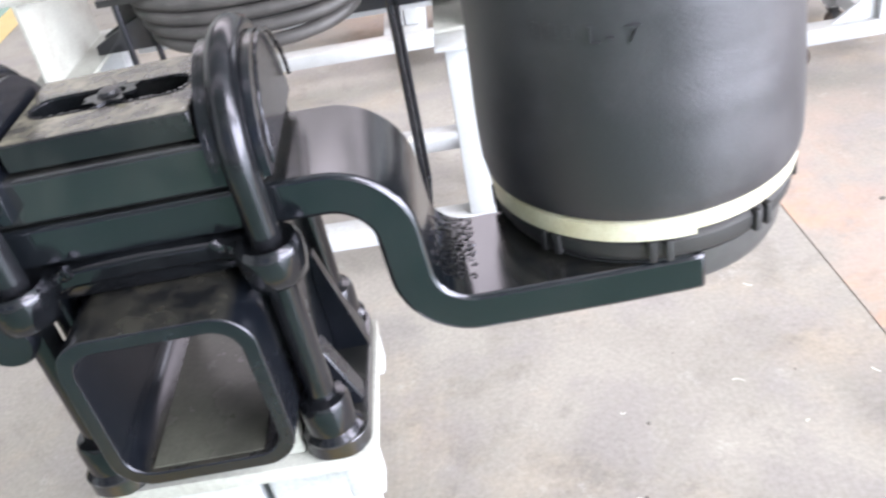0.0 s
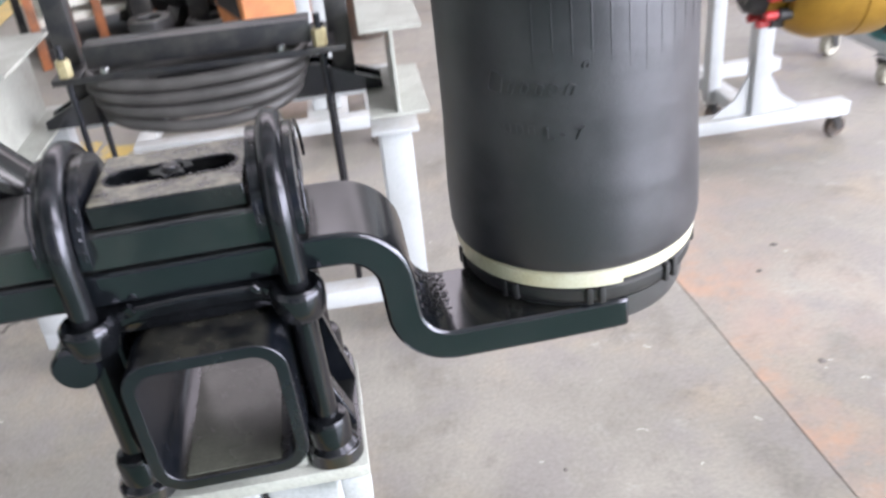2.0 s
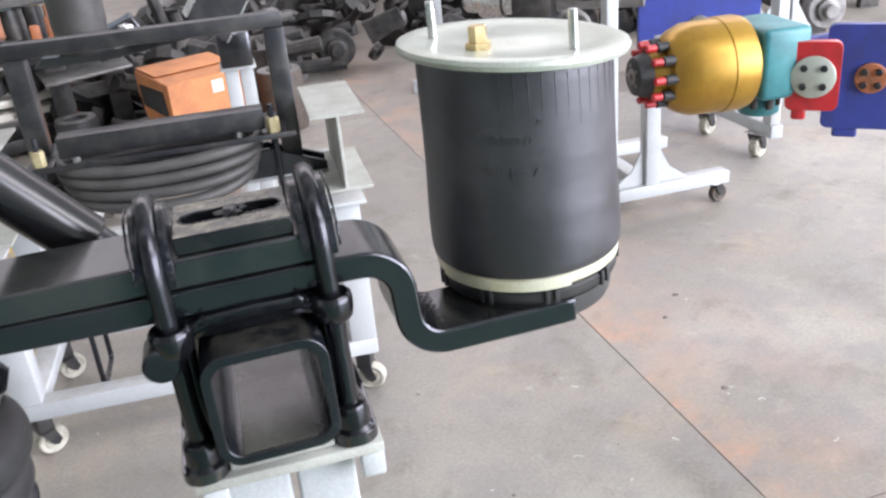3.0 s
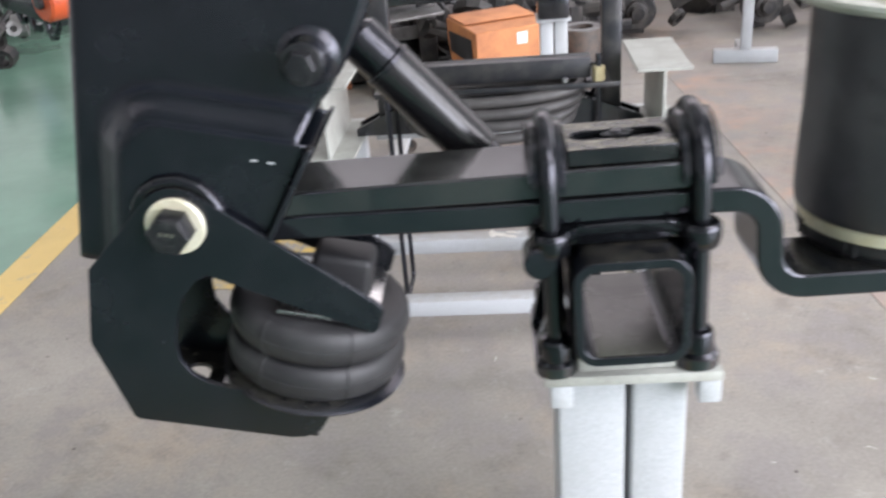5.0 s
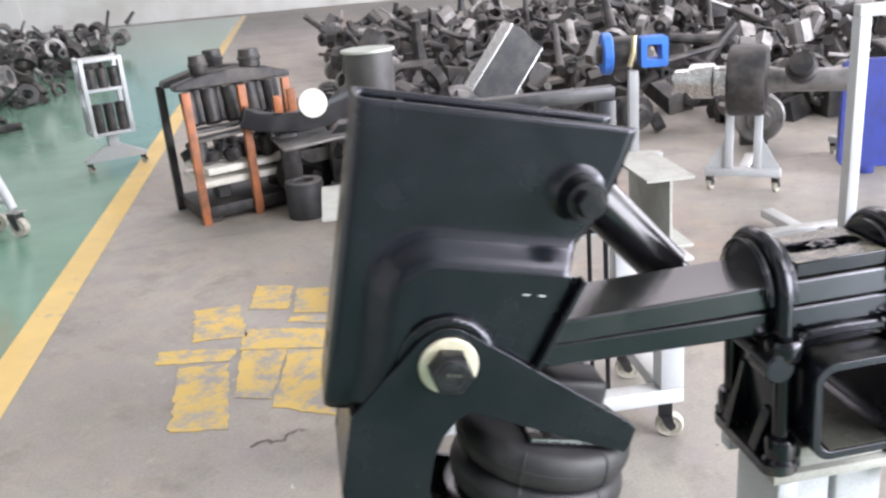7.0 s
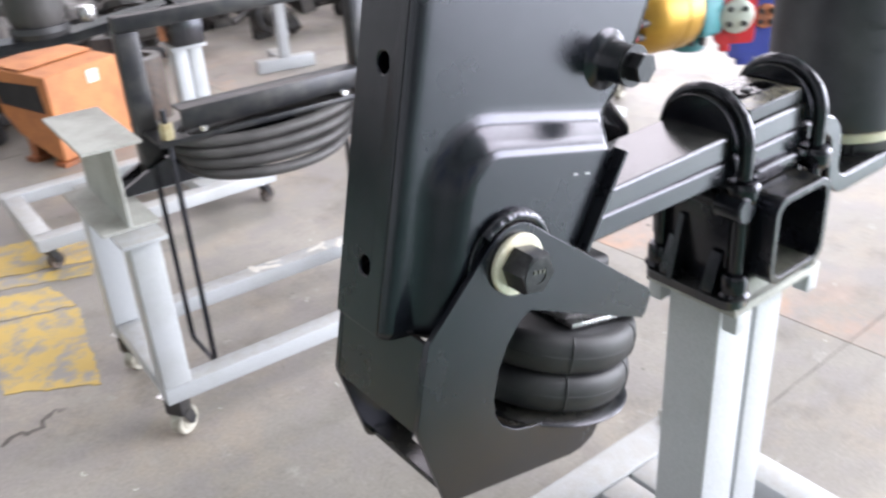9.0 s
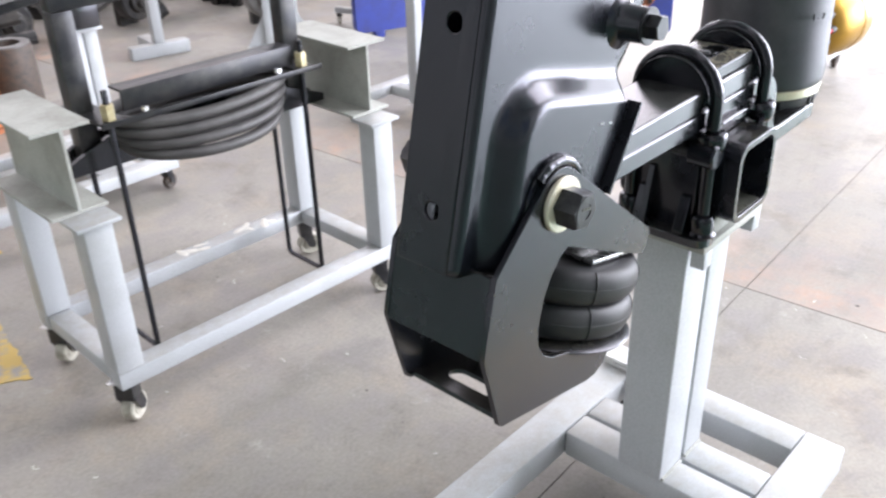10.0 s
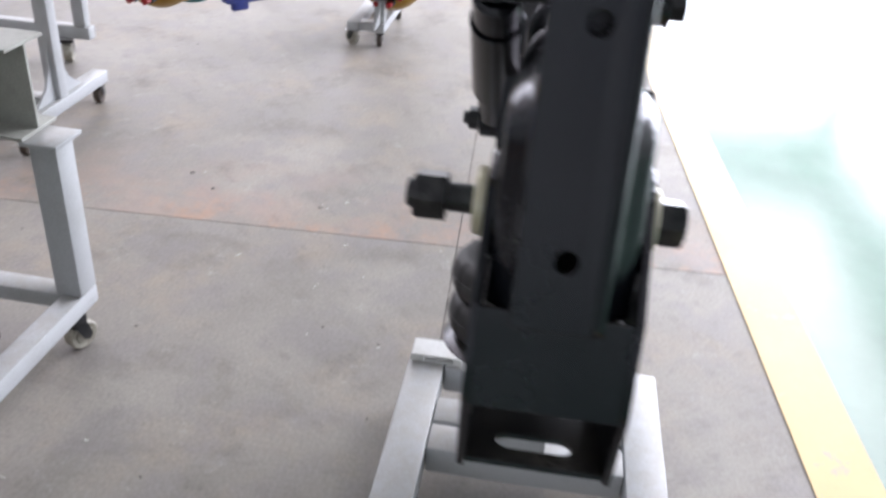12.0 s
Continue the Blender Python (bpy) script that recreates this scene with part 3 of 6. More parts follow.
def axle_seat():
    """The clamped seat round the axle: lower block, side cheeks, upper clamp with collars for the bolts."""
    s = thing("axle_mount", SUSP, "black cast axle mount clamped on the stand plate", "axle mount")
    for sgn in (-1, 1):
        # foot lugs with round ends under the nuts, and the pocketed slope above them
        o = rounded(-0.100, 0.096, -0.030, 0.030, 0.026, 6)
        lug = shift(sheet(o, [], -0.0085, 0.0085), Matrix.Rotation(radians(90), 4, "X"))
        lug = shift(lug, Matrix.Translation((sgn * 0.101, 0, -0.005)) @ Matrix.Rotation(radians(90), 4, "Z"))
        part("foot", lug, BLACK_DUSTY, s, bevel=0.003)
        slope = sheet([(sgn * 0.080, 0.003), (sgn * 0.127, 0.003), (sgn * 0.127, 0.012), (sgn * 0.104, 0.075), (sgn * 0.080, 0.075)], [], -0.052, -0.030)
        part("rib", slope, BLACK, s, bevel=0.002)
        slope = sheet([(sgn * 0.080, 0.003), (sgn * 0.127, 0.003), (sgn * 0.127, 0.012), (sgn * 0.104, 0.075), (sgn * 0.080, 0.075)], [], 0.036, 0.058)
        part("rib", slope, BLACK, s, bevel=0.002)
    part("packer", block(-0.070, 0.070, -0.085, 0.085, -0.0138, 0.0216, 0.003), GREY_PAINT_OLD, s, "chalky grey packing block")
    for sgn in (-1, 1):
        x0, x1 = sorted((sgn * 0.082, sgn * 0.098))
        part("cheek", block(x0, x1, -0.058, 0.066, 0.0, 0.20, 0.005), BLACK, s)
        # triangular rib behind the bolts
        rib = sheet([(sgn * 0.098, 0.0), (sgn * 0.132, 0.0), (sgn * 0.104, 0.12), (sgn * 0.098, 0.12)], [], 0.028, 0.040)
        part("rib", rib, BLACK, s, bevel=0.001)
    # upper clamp: a waisted bar with a round collar at each bolt
    part("clamp_bar", block(-0.092, 0.092, -0.070, 0.072, 0.183, 0.211, 0.006), BLACK_GLOSS, s)
    for x, sg in ((-0.086, 1), (0.086, -1)):
        part("weld_bead", weld([(x, -0.072, 0.190), (x + sg * 0.016, -0.0725, 0.207), (x + sg * 0.03, -0.072, 0.212)], 0.005, 8), BLACK_GLOSS, s, "glossy rippled weld bead")
    part("clamp_ridge", leaf([(-0.09, 0.196), (-0.06, 0.204), (0.0, 0.206), (0.06, 0.204), (0.09, 0.196)], 0.018, 0.0735), BLACK_GLOSS, s, bevel=0.004)
    for x in (-0.100, 0.100):
        for y in (-0.078, 0.078):
            part("collar", lathe([(0.0127, 0.176), (0.021, 0.176), (0.0245, 0.180), (0.0262, 0.190), (0.0268, 0.203), (0.0258, 0.209), (0.0225, 0.2125), (0.0175, 0.2110), (0.0150, 0.2085), (0.0127, 0.2085), (0.0127, 0.176)], 40, Matrix.Translation((x, y, 0))), BLACK_GLOSS, s, angle=60)
    return s


axle_seat()


def u_bolt(u):
    ub = thing("u_bolt", SUSP @ Matrix.Translation((u, 0, 0)), "glossy black u-bolt over a cast saddle with round nuts", "u-bolt", "u-bolts on the axle")
    r, cy, cw = 0.0125, 0.078, 0.267
    pts = [(0, -cy, 0.004 + 0.026 * i) for i in range(10)] + [(0, -cy * math.cos(radians(a)), cw + cy * math.sin(radians(a))) for a in range(0, 181, 9)] + [(0, cy, 0.238 - 0.026 * i) for i in range(10)]
    part("bolt", tube_along(pts, r, 24), ROD_BLACK, ub)
    for y in (-cy, cy):
        part("nut", lathe([(0, 0.0045), (0.026, 0.0045), (0.027, 0.008), (0.024, 0.012), (0.0225, 0.014), (0.0225, 0.040), (0.020, 0.046), (0.0126, 0.048), (0.0126, 0.05), (0, 0.05)], 28, Matrix.Translation((0, y, 0))), BLACK_GLOSS, ub)
    # the saddle: half a disc with a groove between two raised lips
    def half(rad, x0, x1, low):
        o = [(-rad, low)] + [(-rad * math.cos(radians(a)), cw + rad * math.sin(radians(a))) for a in range(0, 181, 5)] + [(rad, low)]
        return shift(sheet(o, [], x0, x1), Matrix.Rotation(radians(90), 4, "Z"))
    out = 1 if u > 0 else -1
    part("saddle", half(0.0645, -0.015, 0.015, 0.262), BLACK, ub, bevel=0.002)
    for x0, x1 in ((out * 0.0135, out * 0.0235), (out * -0.0195, out * -0.0125)):
        a0, a1 = sorted((x0, x1))
        lip = part("lip", half(0.0752, a0, a1, 0.262), BLACK, ub, bevel=0.0028)
        # the seam left by the casting mould runs round the lip as a narrow glossy bead
        xb = a1 if a1 > 0.016 else a0
        bead = weld([(xb, -0.0738 * math.cos(radians(a)), cw + 0.0738 * math.sin(radians(a))) for a in range(4, 177, 8)], 0.0018, 5)
        part("casting_bead", bead, BLACK_GLOSS, lip, angle=80)
    return ub


u_bolt(-0.100)
u_bolt(0.100)


def trailing_arm():
    arm = thing("leaf_spring_arm", SUSP, "black two-leaf trailing spring with an offset tail under the air bag", "leaf spring")
    # lower leaf, stepping down in an S to the air bag seat
    low = [(-0.60, 0.240), (-0.40, 0.236), (-0.20, 0.231), (0.0, 0.230), (0.11, 0.231), (0.145, 0.230)]
    low += [(0.145 + 0.052 * math.sin(radians(a)), 0.178 + 0.052 * math.cos(radians(a))) for a in range(10, 86, 8)]
    low += [(0.251 - 0.052 * math.cos(radians(a)), 0.143 - 0.052 * math.sin(radians(a))) for a in range(2, 91, 8)]
    low += [(0.30, 0.091), (0.36, 0.091), (0.42, 0.092), (0.47, 0.093)]
    tail = leaf(low, 0.036, 0.0625)
    for v in tail.verts:
        if v.co.x > 0.46:
            v.co.x = 0.438
    part("lower_leaf", tail, BLACK_LEAF, arm, bevel=0.004)
    up = [(-0.60, 0.272), (-0.40, 0.271), (-0.20, 0.2705), (0.0, 0.2705), (0.112, 0.2705)]
    part("upper_leaf", leaf(up, 0.040, 0.0625, lambda f: 0.86 + 0.14 * min(f * 1.5, 1)), BLACK_DUSTY, arm, bevel=0.004)
    rnd = random.Random(21)
    scale = bmesh.new()
    for k in range(480):
        y = rnd.uniform(-0.040, 0.058)
        a = radians(min(max(rnd.gauss(56 + 240 * y, 17), 6), 89))
        c = Vector((0.251 - 0.0338 * math.cos(a), y, 0.143 - 0.0338 * math.sin(a)))
        q = 0.0009 + 0.0032 * rnd.random() ** 2
        add(scale, lathe([(q, -0.001), (q * 0.8, q * 0.12), (0, q * rnd.uniform(0.15, 0.45))], 6, Matrix.Translation(c) @ (Vector((0.251, y, 0.143)) - c).to_track_quat("Z", "Y").to_matrix().to_4x4()))
    part("weld_scale", scale, BLACK_GLOSS, arm, "rough scaly weld spatter in the bend")
    part("eye", washer(0.022, 0.044, (-0.612, -0.0625, 0.262), (-0.612, 0.0625, 0.262)), BLACK, arm)
    # slotted top plate with its centre bolt
    o = [(-0.072, -0.058), (0.072, -0.058), (0.072, 0.058), (-0.072, 0.058)]
    plate = shift(sheet(o, [slot_hole(-0.064, 0.064, -0.0185, 0.0185)], -0.0115, 0.0115), Matrix.Translation((0, 0, 0.3045)) @ Matrix.Rotation(radians(90), 4, "X"))
    top = part("top_plate", plate, BLACK_PLATE, arm, "slotted top plate", bevel=0.002)
    # matte dark sheet added over the leaf to blacken the slot's recess
    part("slot_dark_sheet", block(-0.065, 0.065, -0.0195, 0.0195, 0.2908, 0.2922), RUBBER, top)
    thread = [(0, 0.2925)]
    for k in range(14):
        thread += [(0.0094, 0.2925 + 0.002 * k), (0.0080, 0.2935 + 0.002 * k)]
    part("centre_bolt", lathe(thread + [(0.0072, 0.3212), (0, 0.3218)], 28), BOLT_BLACK, top, angle=20)
    torn = sheet([((0.0165 + 0.0045 * math.sin(k * 2.1) + 0.003 * math.sin(k * 5.3)) * math.cos(k * 0.262), (0.0165 + 0.0035 * math.cos(k * 1.7)) * math.sin(k * 0.262)) for k in range(24)], [arc(0, 0, 0.0096, 0, 345, 23)], -0.0011, 0.0011)
    part("torn_washer", shift(torn, Matrix.Translation((0.002, 0, 0.3168)) @ Matrix.Rotation(radians(87), 4, "X") @ Matrix.Diagonal((1.2, 1, 1.2, 1)) @ Matrix.Rotation(radians(4), 4, "Z")), BLACK_GLOSS, top, "bent ragged washer round the stud")
    # burrs along the burnt edge of the slot
    burr = bmesh.new()
    edge = slot_hole(-0.0642, 0.0642, -0.0187, 0.0187)
    for (x0, y0), (x1, y1) in zip(edge, edge[1:] + edge[:1]):
        n = max(int(math.hypot(x1 - x0, y1 - y0) / 0.004), 1)
        for k in range(n):
            q = rnd.uniform(0.0008, 0.0022)
            add(burr, lathe([(q * 1.3, -0.0006), (q, q * 0.4), (0, q * 0.6)], 6, Matrix.Translation((x0 + (x1 - x0) * k / n, y0 + (y1 - y0) * k / n, 0.3161))))
    part("burr", burr, BLACK_GLOSS, top, "burnt ragged edge of the slot")
    return arm


trailing_arm()


def damper():
    d = thing("shock_absorber", pose(0, 0, 0), "black tubular shock absorber slanting behind the spring", "shock absorber")
    a, b = Vector((-0.388, 0.200, 1.293)), Vector((-0.120, 0.200, 0.990))
    ax = (b - a).normalized()
    part("upper_eye", washer(0.012, 0.030, a - Vector((0, 0.026, 0)), a + Vector((0, 0.026, 0))), BLACK, d)
    part("shroud", rod(0.0385, a + ax * 0.095, a + ax * 0.285, 40, 0.06), RUBBER_SATIN, d)
    part("shroud_cap", rod(0.0355, a + ax * 0.028, a + ax * 0.097, 40, 0.2), BLACK_GLOSS, d)
    part("crimp", washer(0.035, 0.0398, a + ax * 0.092, a + ax * 0.100), BLACK_GLOSS, d)
    part("body", rod(0.030, a + ax * 0.27, b - ax * 0.03, 36, 0.1), BLACK_GLOSS, d)
    part("lower_eye", washer(0.012, 0.030, b - Vector((0, 0.026, 0)), b + Vector((0, 0.026, 0))), BLACK, d)
    part("lower_pin", rod(0.0115, (b.x, -0.002, b.z), (b.x, 0.255, b.z)), BOLT_BLACK, d)
    part("pin_boss", lathe([(0, 0), (0.020, 0), (0.023, 0.004), (0.023, 0.05), (0, 0.05)], 36, Matrix.Translation((b.x, -0.024, b.z)) @ ALONG_Y), BLACK, d)
    part("pin_nut", hexagon(0.02, (b.x, 0.228, b.z), (b.x, 0.246, b.z)), BOLT_BLACK, d)
    return d


damper()


def hanger():
    h = thing("hanger_bracket", HANG, "black pressed steel hanger bracket with a bolted pivot fork", "bracket")

    PX, PZ = 0.020, -0.004

    def flare(a, b):
        # rounded pressing: 1 inside the bulged lower part, 0 on the upper channel
        dx, dz = (-0.092 + 0.082) - a, b - (0.162 - 0.082)
        q = math.hypot(max(dx, 0), max(dz, 0)) + min(max(dx, dz), 0) - 0.082
        t = min(max((0.010 - q) / 0.046, 0), 1)
        return t * t * (3 - 2 * t)

    def right(b):
        pts = [(-0.101, 0.03), (-0.062, 0.10), (-0.005, 0.142), (0.128, 0.186), (0.1285, 0.170), (0.165, 0.183), (0.198, 0.204), (0.273, 0.228), (0.333, 0.240)]
        for (b0, a0), (b1, a1) in zip(pts, pts[1:]):
            if b <= b1:
                return a0 + (a1 - a0) * max((b - b0) / (b1 - b0), 0)
        return pts[-1][1]
    bm = bmesh.new()
    bs = [-0.100 + 0.0097 * i for i in range(24)] + [0.1265, 0.1286] + [0.136 + 0.0099 * i for i in range(20)]
    bs = sorted(set(round(v, 5) for v in bs if v <= 0.333)) + [0.333]
    rows = []
    for b in bs:
        row = []
        ar = right(b)
        cols = [-0.122 + (ar + 0.122) * (i / 34) for i in range(35)][::-1]
        for a in cols:
            row.append((a, -(0.052 + 0.031 * flare(a, b)), b))
        for k in range(1, 7):
            t = radians(90 * k / 6)
            row.append((-0.122 - 0.014 * math.sin(t), -(0.038 + 0.014 * math.cos(t)), b))
        rows.append(row)
    for s in (1, -1):
        grid = [[bm.verts.new((x, y * s, z)) for x, y, z in row] for row in rows]
        for p, q in zip(grid, grid[1:]):
            for i in range(len(p) - 1):
                f = (p[i], p[i + 1], q[i + 1], q[i])
                bm.faces.new(f if s == 1 else f[::-1])
    shell = part("side_pressing", bm, BLACK, h, angle=60)
    sol = shell.modifiers.new("gauge", "SOLIDIFY")
    sol.thickness, sol.offset = 0.006, 1
    circle = lambda z: arc(0, z, 0.0125, 0, 345, 23)
    front = sheet([(-0.0382, -0.100), (0.0530, -0.100), (0.0530, 0.333), (-0.0382, 0.333)], [circle(-0.020), circle(0.222)], -0.003, 0.003)
    part("front_face", shift(front, Matrix.Translation((-0.1336, 0, 0)) @ Matrix.Rotation(radians(90), 4, "Z")), BLACK, h, bevel=0.002)
    # unseen baffle added inside so that no light shows through the front holes
    part("inner_baffle", block(-0.075, -0.069, -0.046, 0.046, -0.098, 0.326), BLACK, h)
    for sgn in (-1, 1):
        y0, y1 = sorted((sgn * 0.077, sgn * 0.101))
        part("turned_lip", sheet([(0.143, -0.004), (0.149, -0.007), (0.193, 0.128), (0.187, 0.130)], [], y0, y1), BLACK, h, bevel=0.0015)
    for x0 in (0.112, 0.134):
        part("scratch", block(x0, x0 + 0.009, -0.0840, -0.0830, 0.097, 0.0996), GREY_PAINT, h, "bright scratch in the paint")
    # bright weld bosses and the fork plates
    fork_outline = [(-0.098, -0.087)] + arc(0.019, -0.002, 0.050, 148, 66, 9) + [(0.300, -0.082), (0.310, -0.092), (0.306, -0.122), (0.300, -0.130)]
    fork_outline += [(0.20, -0.108), (0.062, -0.075), (0.046, -0.087), (0.030, -0.115), (0.021, -0.150), (0.020, -0.195), (0.027, -0.222), (0.045, -0.243), (0.072, -0.255), (0.10, -0.258)]
    fork_outline += [(0.245, -0.262), (0.250, -0.285), (0.240, -0.312), (0.218, -0.328), (0.196, -0.333), (-0.033, -0.337), (-0.041, -0.333), (-0.101, -0.216), (-0.103, -0.208), (-0.102, -0.093)]
    for s in (-1, 1):
        y0, y1 = sorted((s * 0.0875, s * 0.0965))
        part("fork_plate", sheet(fork_outline[::-1], [], y0, y1), BLACK, h, "black profile-cut pivot fork plate", bevel=0.0012)
        part("pivot_boss", washer(0.02, 0.066, (PX, s * 0.078, PZ), (PX, s * 0.0874, PZ)), BLACK_GLOSS, h)
        bead = weld([(PX + 0.0590 * math.cos(radians(t)), s * 0.0868, PZ + 0.0590 * math.sin(radians(t))) for t in range(24, 150, 6)], 0.0092, 3, 0.16)
        part("weld_bead", bead, BLACK_GLOSS, h, "thick glossy weld bead round the pivot", angle=80)
    part("front_wall", block(-0.102, -0.094, -0.0872, 0.0872, -0.216, -0.094), BLACK, h, bevel=0.001)
    slot = [(x, z) for x, z in slot_hole(-0.050, 0.050, 0.001, 0.039)]
    base = sheet([(-0.0872, -0.034), (0.0872, -0.034), (0.0872, 0.235), (-0.0872, 0.235)], [slot], -0.004, 0.004)
    part("bottom_plate", shift(base, Matrix.Translation((0, 0, -0.328)) @ Matrix.Rotation(radians(90), 4, "Z") @ Matrix.Rotation(radians(90), 4, "X")), BLACK, h, bevel=0.001)
    part("bellows_seat", block(0.085, 0.245, -0.0872, 0.0872, -0.270, -0.2635), BLACK, h)
    part("upper_flange", block(0.160, 0.302, -0.0872, 0.0872, -0.126, -0.119, 0.001), STEEL, h, "bare steel flange edge under the fork")
    part("bump_stop", block(0.195, 0.285, -0.036, 0.036, -0.119, -0.050, 0.012, 3), RUBBER, h, "black rubber bump stop")
    # the pivot bolt with its pale washers, standing out on the far side
    bolt = part("pivot_bolt", rod(0.018, (PX, -0.11, PZ), (PX, 0.195, PZ), 28), BOLT_BLACK, h)
    part("washer", washer(0.019, 0.0405, (PX, -0.105, PZ), (PX, -0.0968, PZ)), CREAM, bolt, "cream-coloured pivot washer")
    part("bolt_head", hexagon(0.0295, (PX, -0.105, PZ), (PX, -0.138, PZ)), BOLT_BLACK, bolt)
    part("head_face", washer(0.012, 0.022, (PX, -0.1379, PZ), (PX, -0.1392, PZ)), BOLT_BLACK, bolt)
    for x0 in (-0.010, -0.002, 0.005):
        part("grade_mark", block(PX + x0, PX + x0 + 0.0042, -0.1402, -0.1379, PZ + 0.002, PZ + 0.0065), DUSTY_STEEL, bolt, "raised illegible marks on the bolt head")
    part("washer", washer(0.019, 0.0425, (PX, 0.0968, PZ), (PX, 0.112, PZ)), CREAM, bolt, "cream-coloured pivot washer")
    part("nut", hexagon(0.031, (PX, 0.146, PZ), (PX, 0.186, PZ)), BOLT_BLACK, bolt)
    # the damper's upper mounting
    mx, mz = 0.172, 0.238
    boss = part("damper_boss", lathe([(0, 0), (0.040, 0), (0.031, 0.006), (0.0265, 0.012), (0.0255, 0.044), (0.024, 0.047), (0, 0.047)], 36, Matrix.Translation((mx, -0.052, mz)) @ Matrix.Rotation(radians(90), 4, "X")), BLACK, h)
    part("washer", washer(0.010, 0.027, (mx, -0.1005, mz), (mx, -0.0965, mz)), BOLT_BLACK, boss)
    part("bolt_head", hexagon(0.0195, (mx, -0.1, mz), (mx, -0.120, mz)), BOLT_BLACK, boss)
    part("damper_pin", rod(0.0115, (mx, 0.052, mz), (mx, 0.165, mz)), BOLT_BLACK, boss)
    return h


hanger()


def bellows():
    m = HANG @ Matrix.Translation((0.210, 0.010, -0.004))
    be = thing("lift_bellows", m, "black double-convolution rubber lift bellows between the fork jaws", "air bellows")
    prof = [(0.104, -0.248)]
    for c in (-0.216, -0.156):
        prof += [(0.108 + 0.028 * math.cos(radians(t)) ** 0.55, c + 0.0298 * math.sin(radians(t))) for t in range(-84, 85, 12)]
    prof += [(0.104, -0.1265), (0, -0.1265)]
    part("bellows", lathe([(0, -0.248)] + prof, 64), RUBBER, be)
    for z in (-0.186, -0.216, -0.156):
        r = 0.1125 if z == -0.186 else 0.1368
        part("girdle" if z == -0.186 else "mould_line", lathe([(r - 0.004, z - 0.004), (r, z - 0.002), (r, z + 0.002), (r - 0.004, z + 0.004), (r - 0.004, z - 0.004)], 64), RUBBER, be)
    part("lower_disc", lathe([(0, -0.2633), (0.128, -0.2633), (0.140, -0.260), (0.1415, -0.257), (0.138, -0.254), (0.120, -0.2482), (0, -0.2482)], 56), BLACK, be)
    # moulded seam down the side
    for t in (-62, -118, 118, 62):
        seam = [(0.1085 + 0.028 * math.cos(radians(k)) ** 0.55, 0, c + 0.0300 * math.sin(radians(k))) for c in (-0.216, -0.156) for k in range(-70, 71, 14)]
        part("seam", shift(tube_along(seam, 0.0014, 6), Matrix.Rotation(radians(t), 4, "Z")), RUBBER, be)
    return be


bellows()


def raised_letter(text, size, depth, start, z0, r):
    """A moulded character wrapped round the bag, from the angle given."""
    cu = bpy.data.curves.new("letter", "FONT")
    cu.body, cu.size, cu.extrude = text, size, depth
    ob = bpy.data.objects.new("letter", cu)
    me = bpy.data.meshes.new_from_object(ob)
    bm = bmesh.new()
    bm.from_mesh(me)
    bpy.data.objects.remove(ob)
    bpy.data.meshes.remove(me)
    for v in bm.verts:
        t, q = radians(start) + v.co.x / r, r + v.co.z
        v.co = Vector((q * math.cos(t), q * math.sin(t), z0 + v.co.y))
    return bm


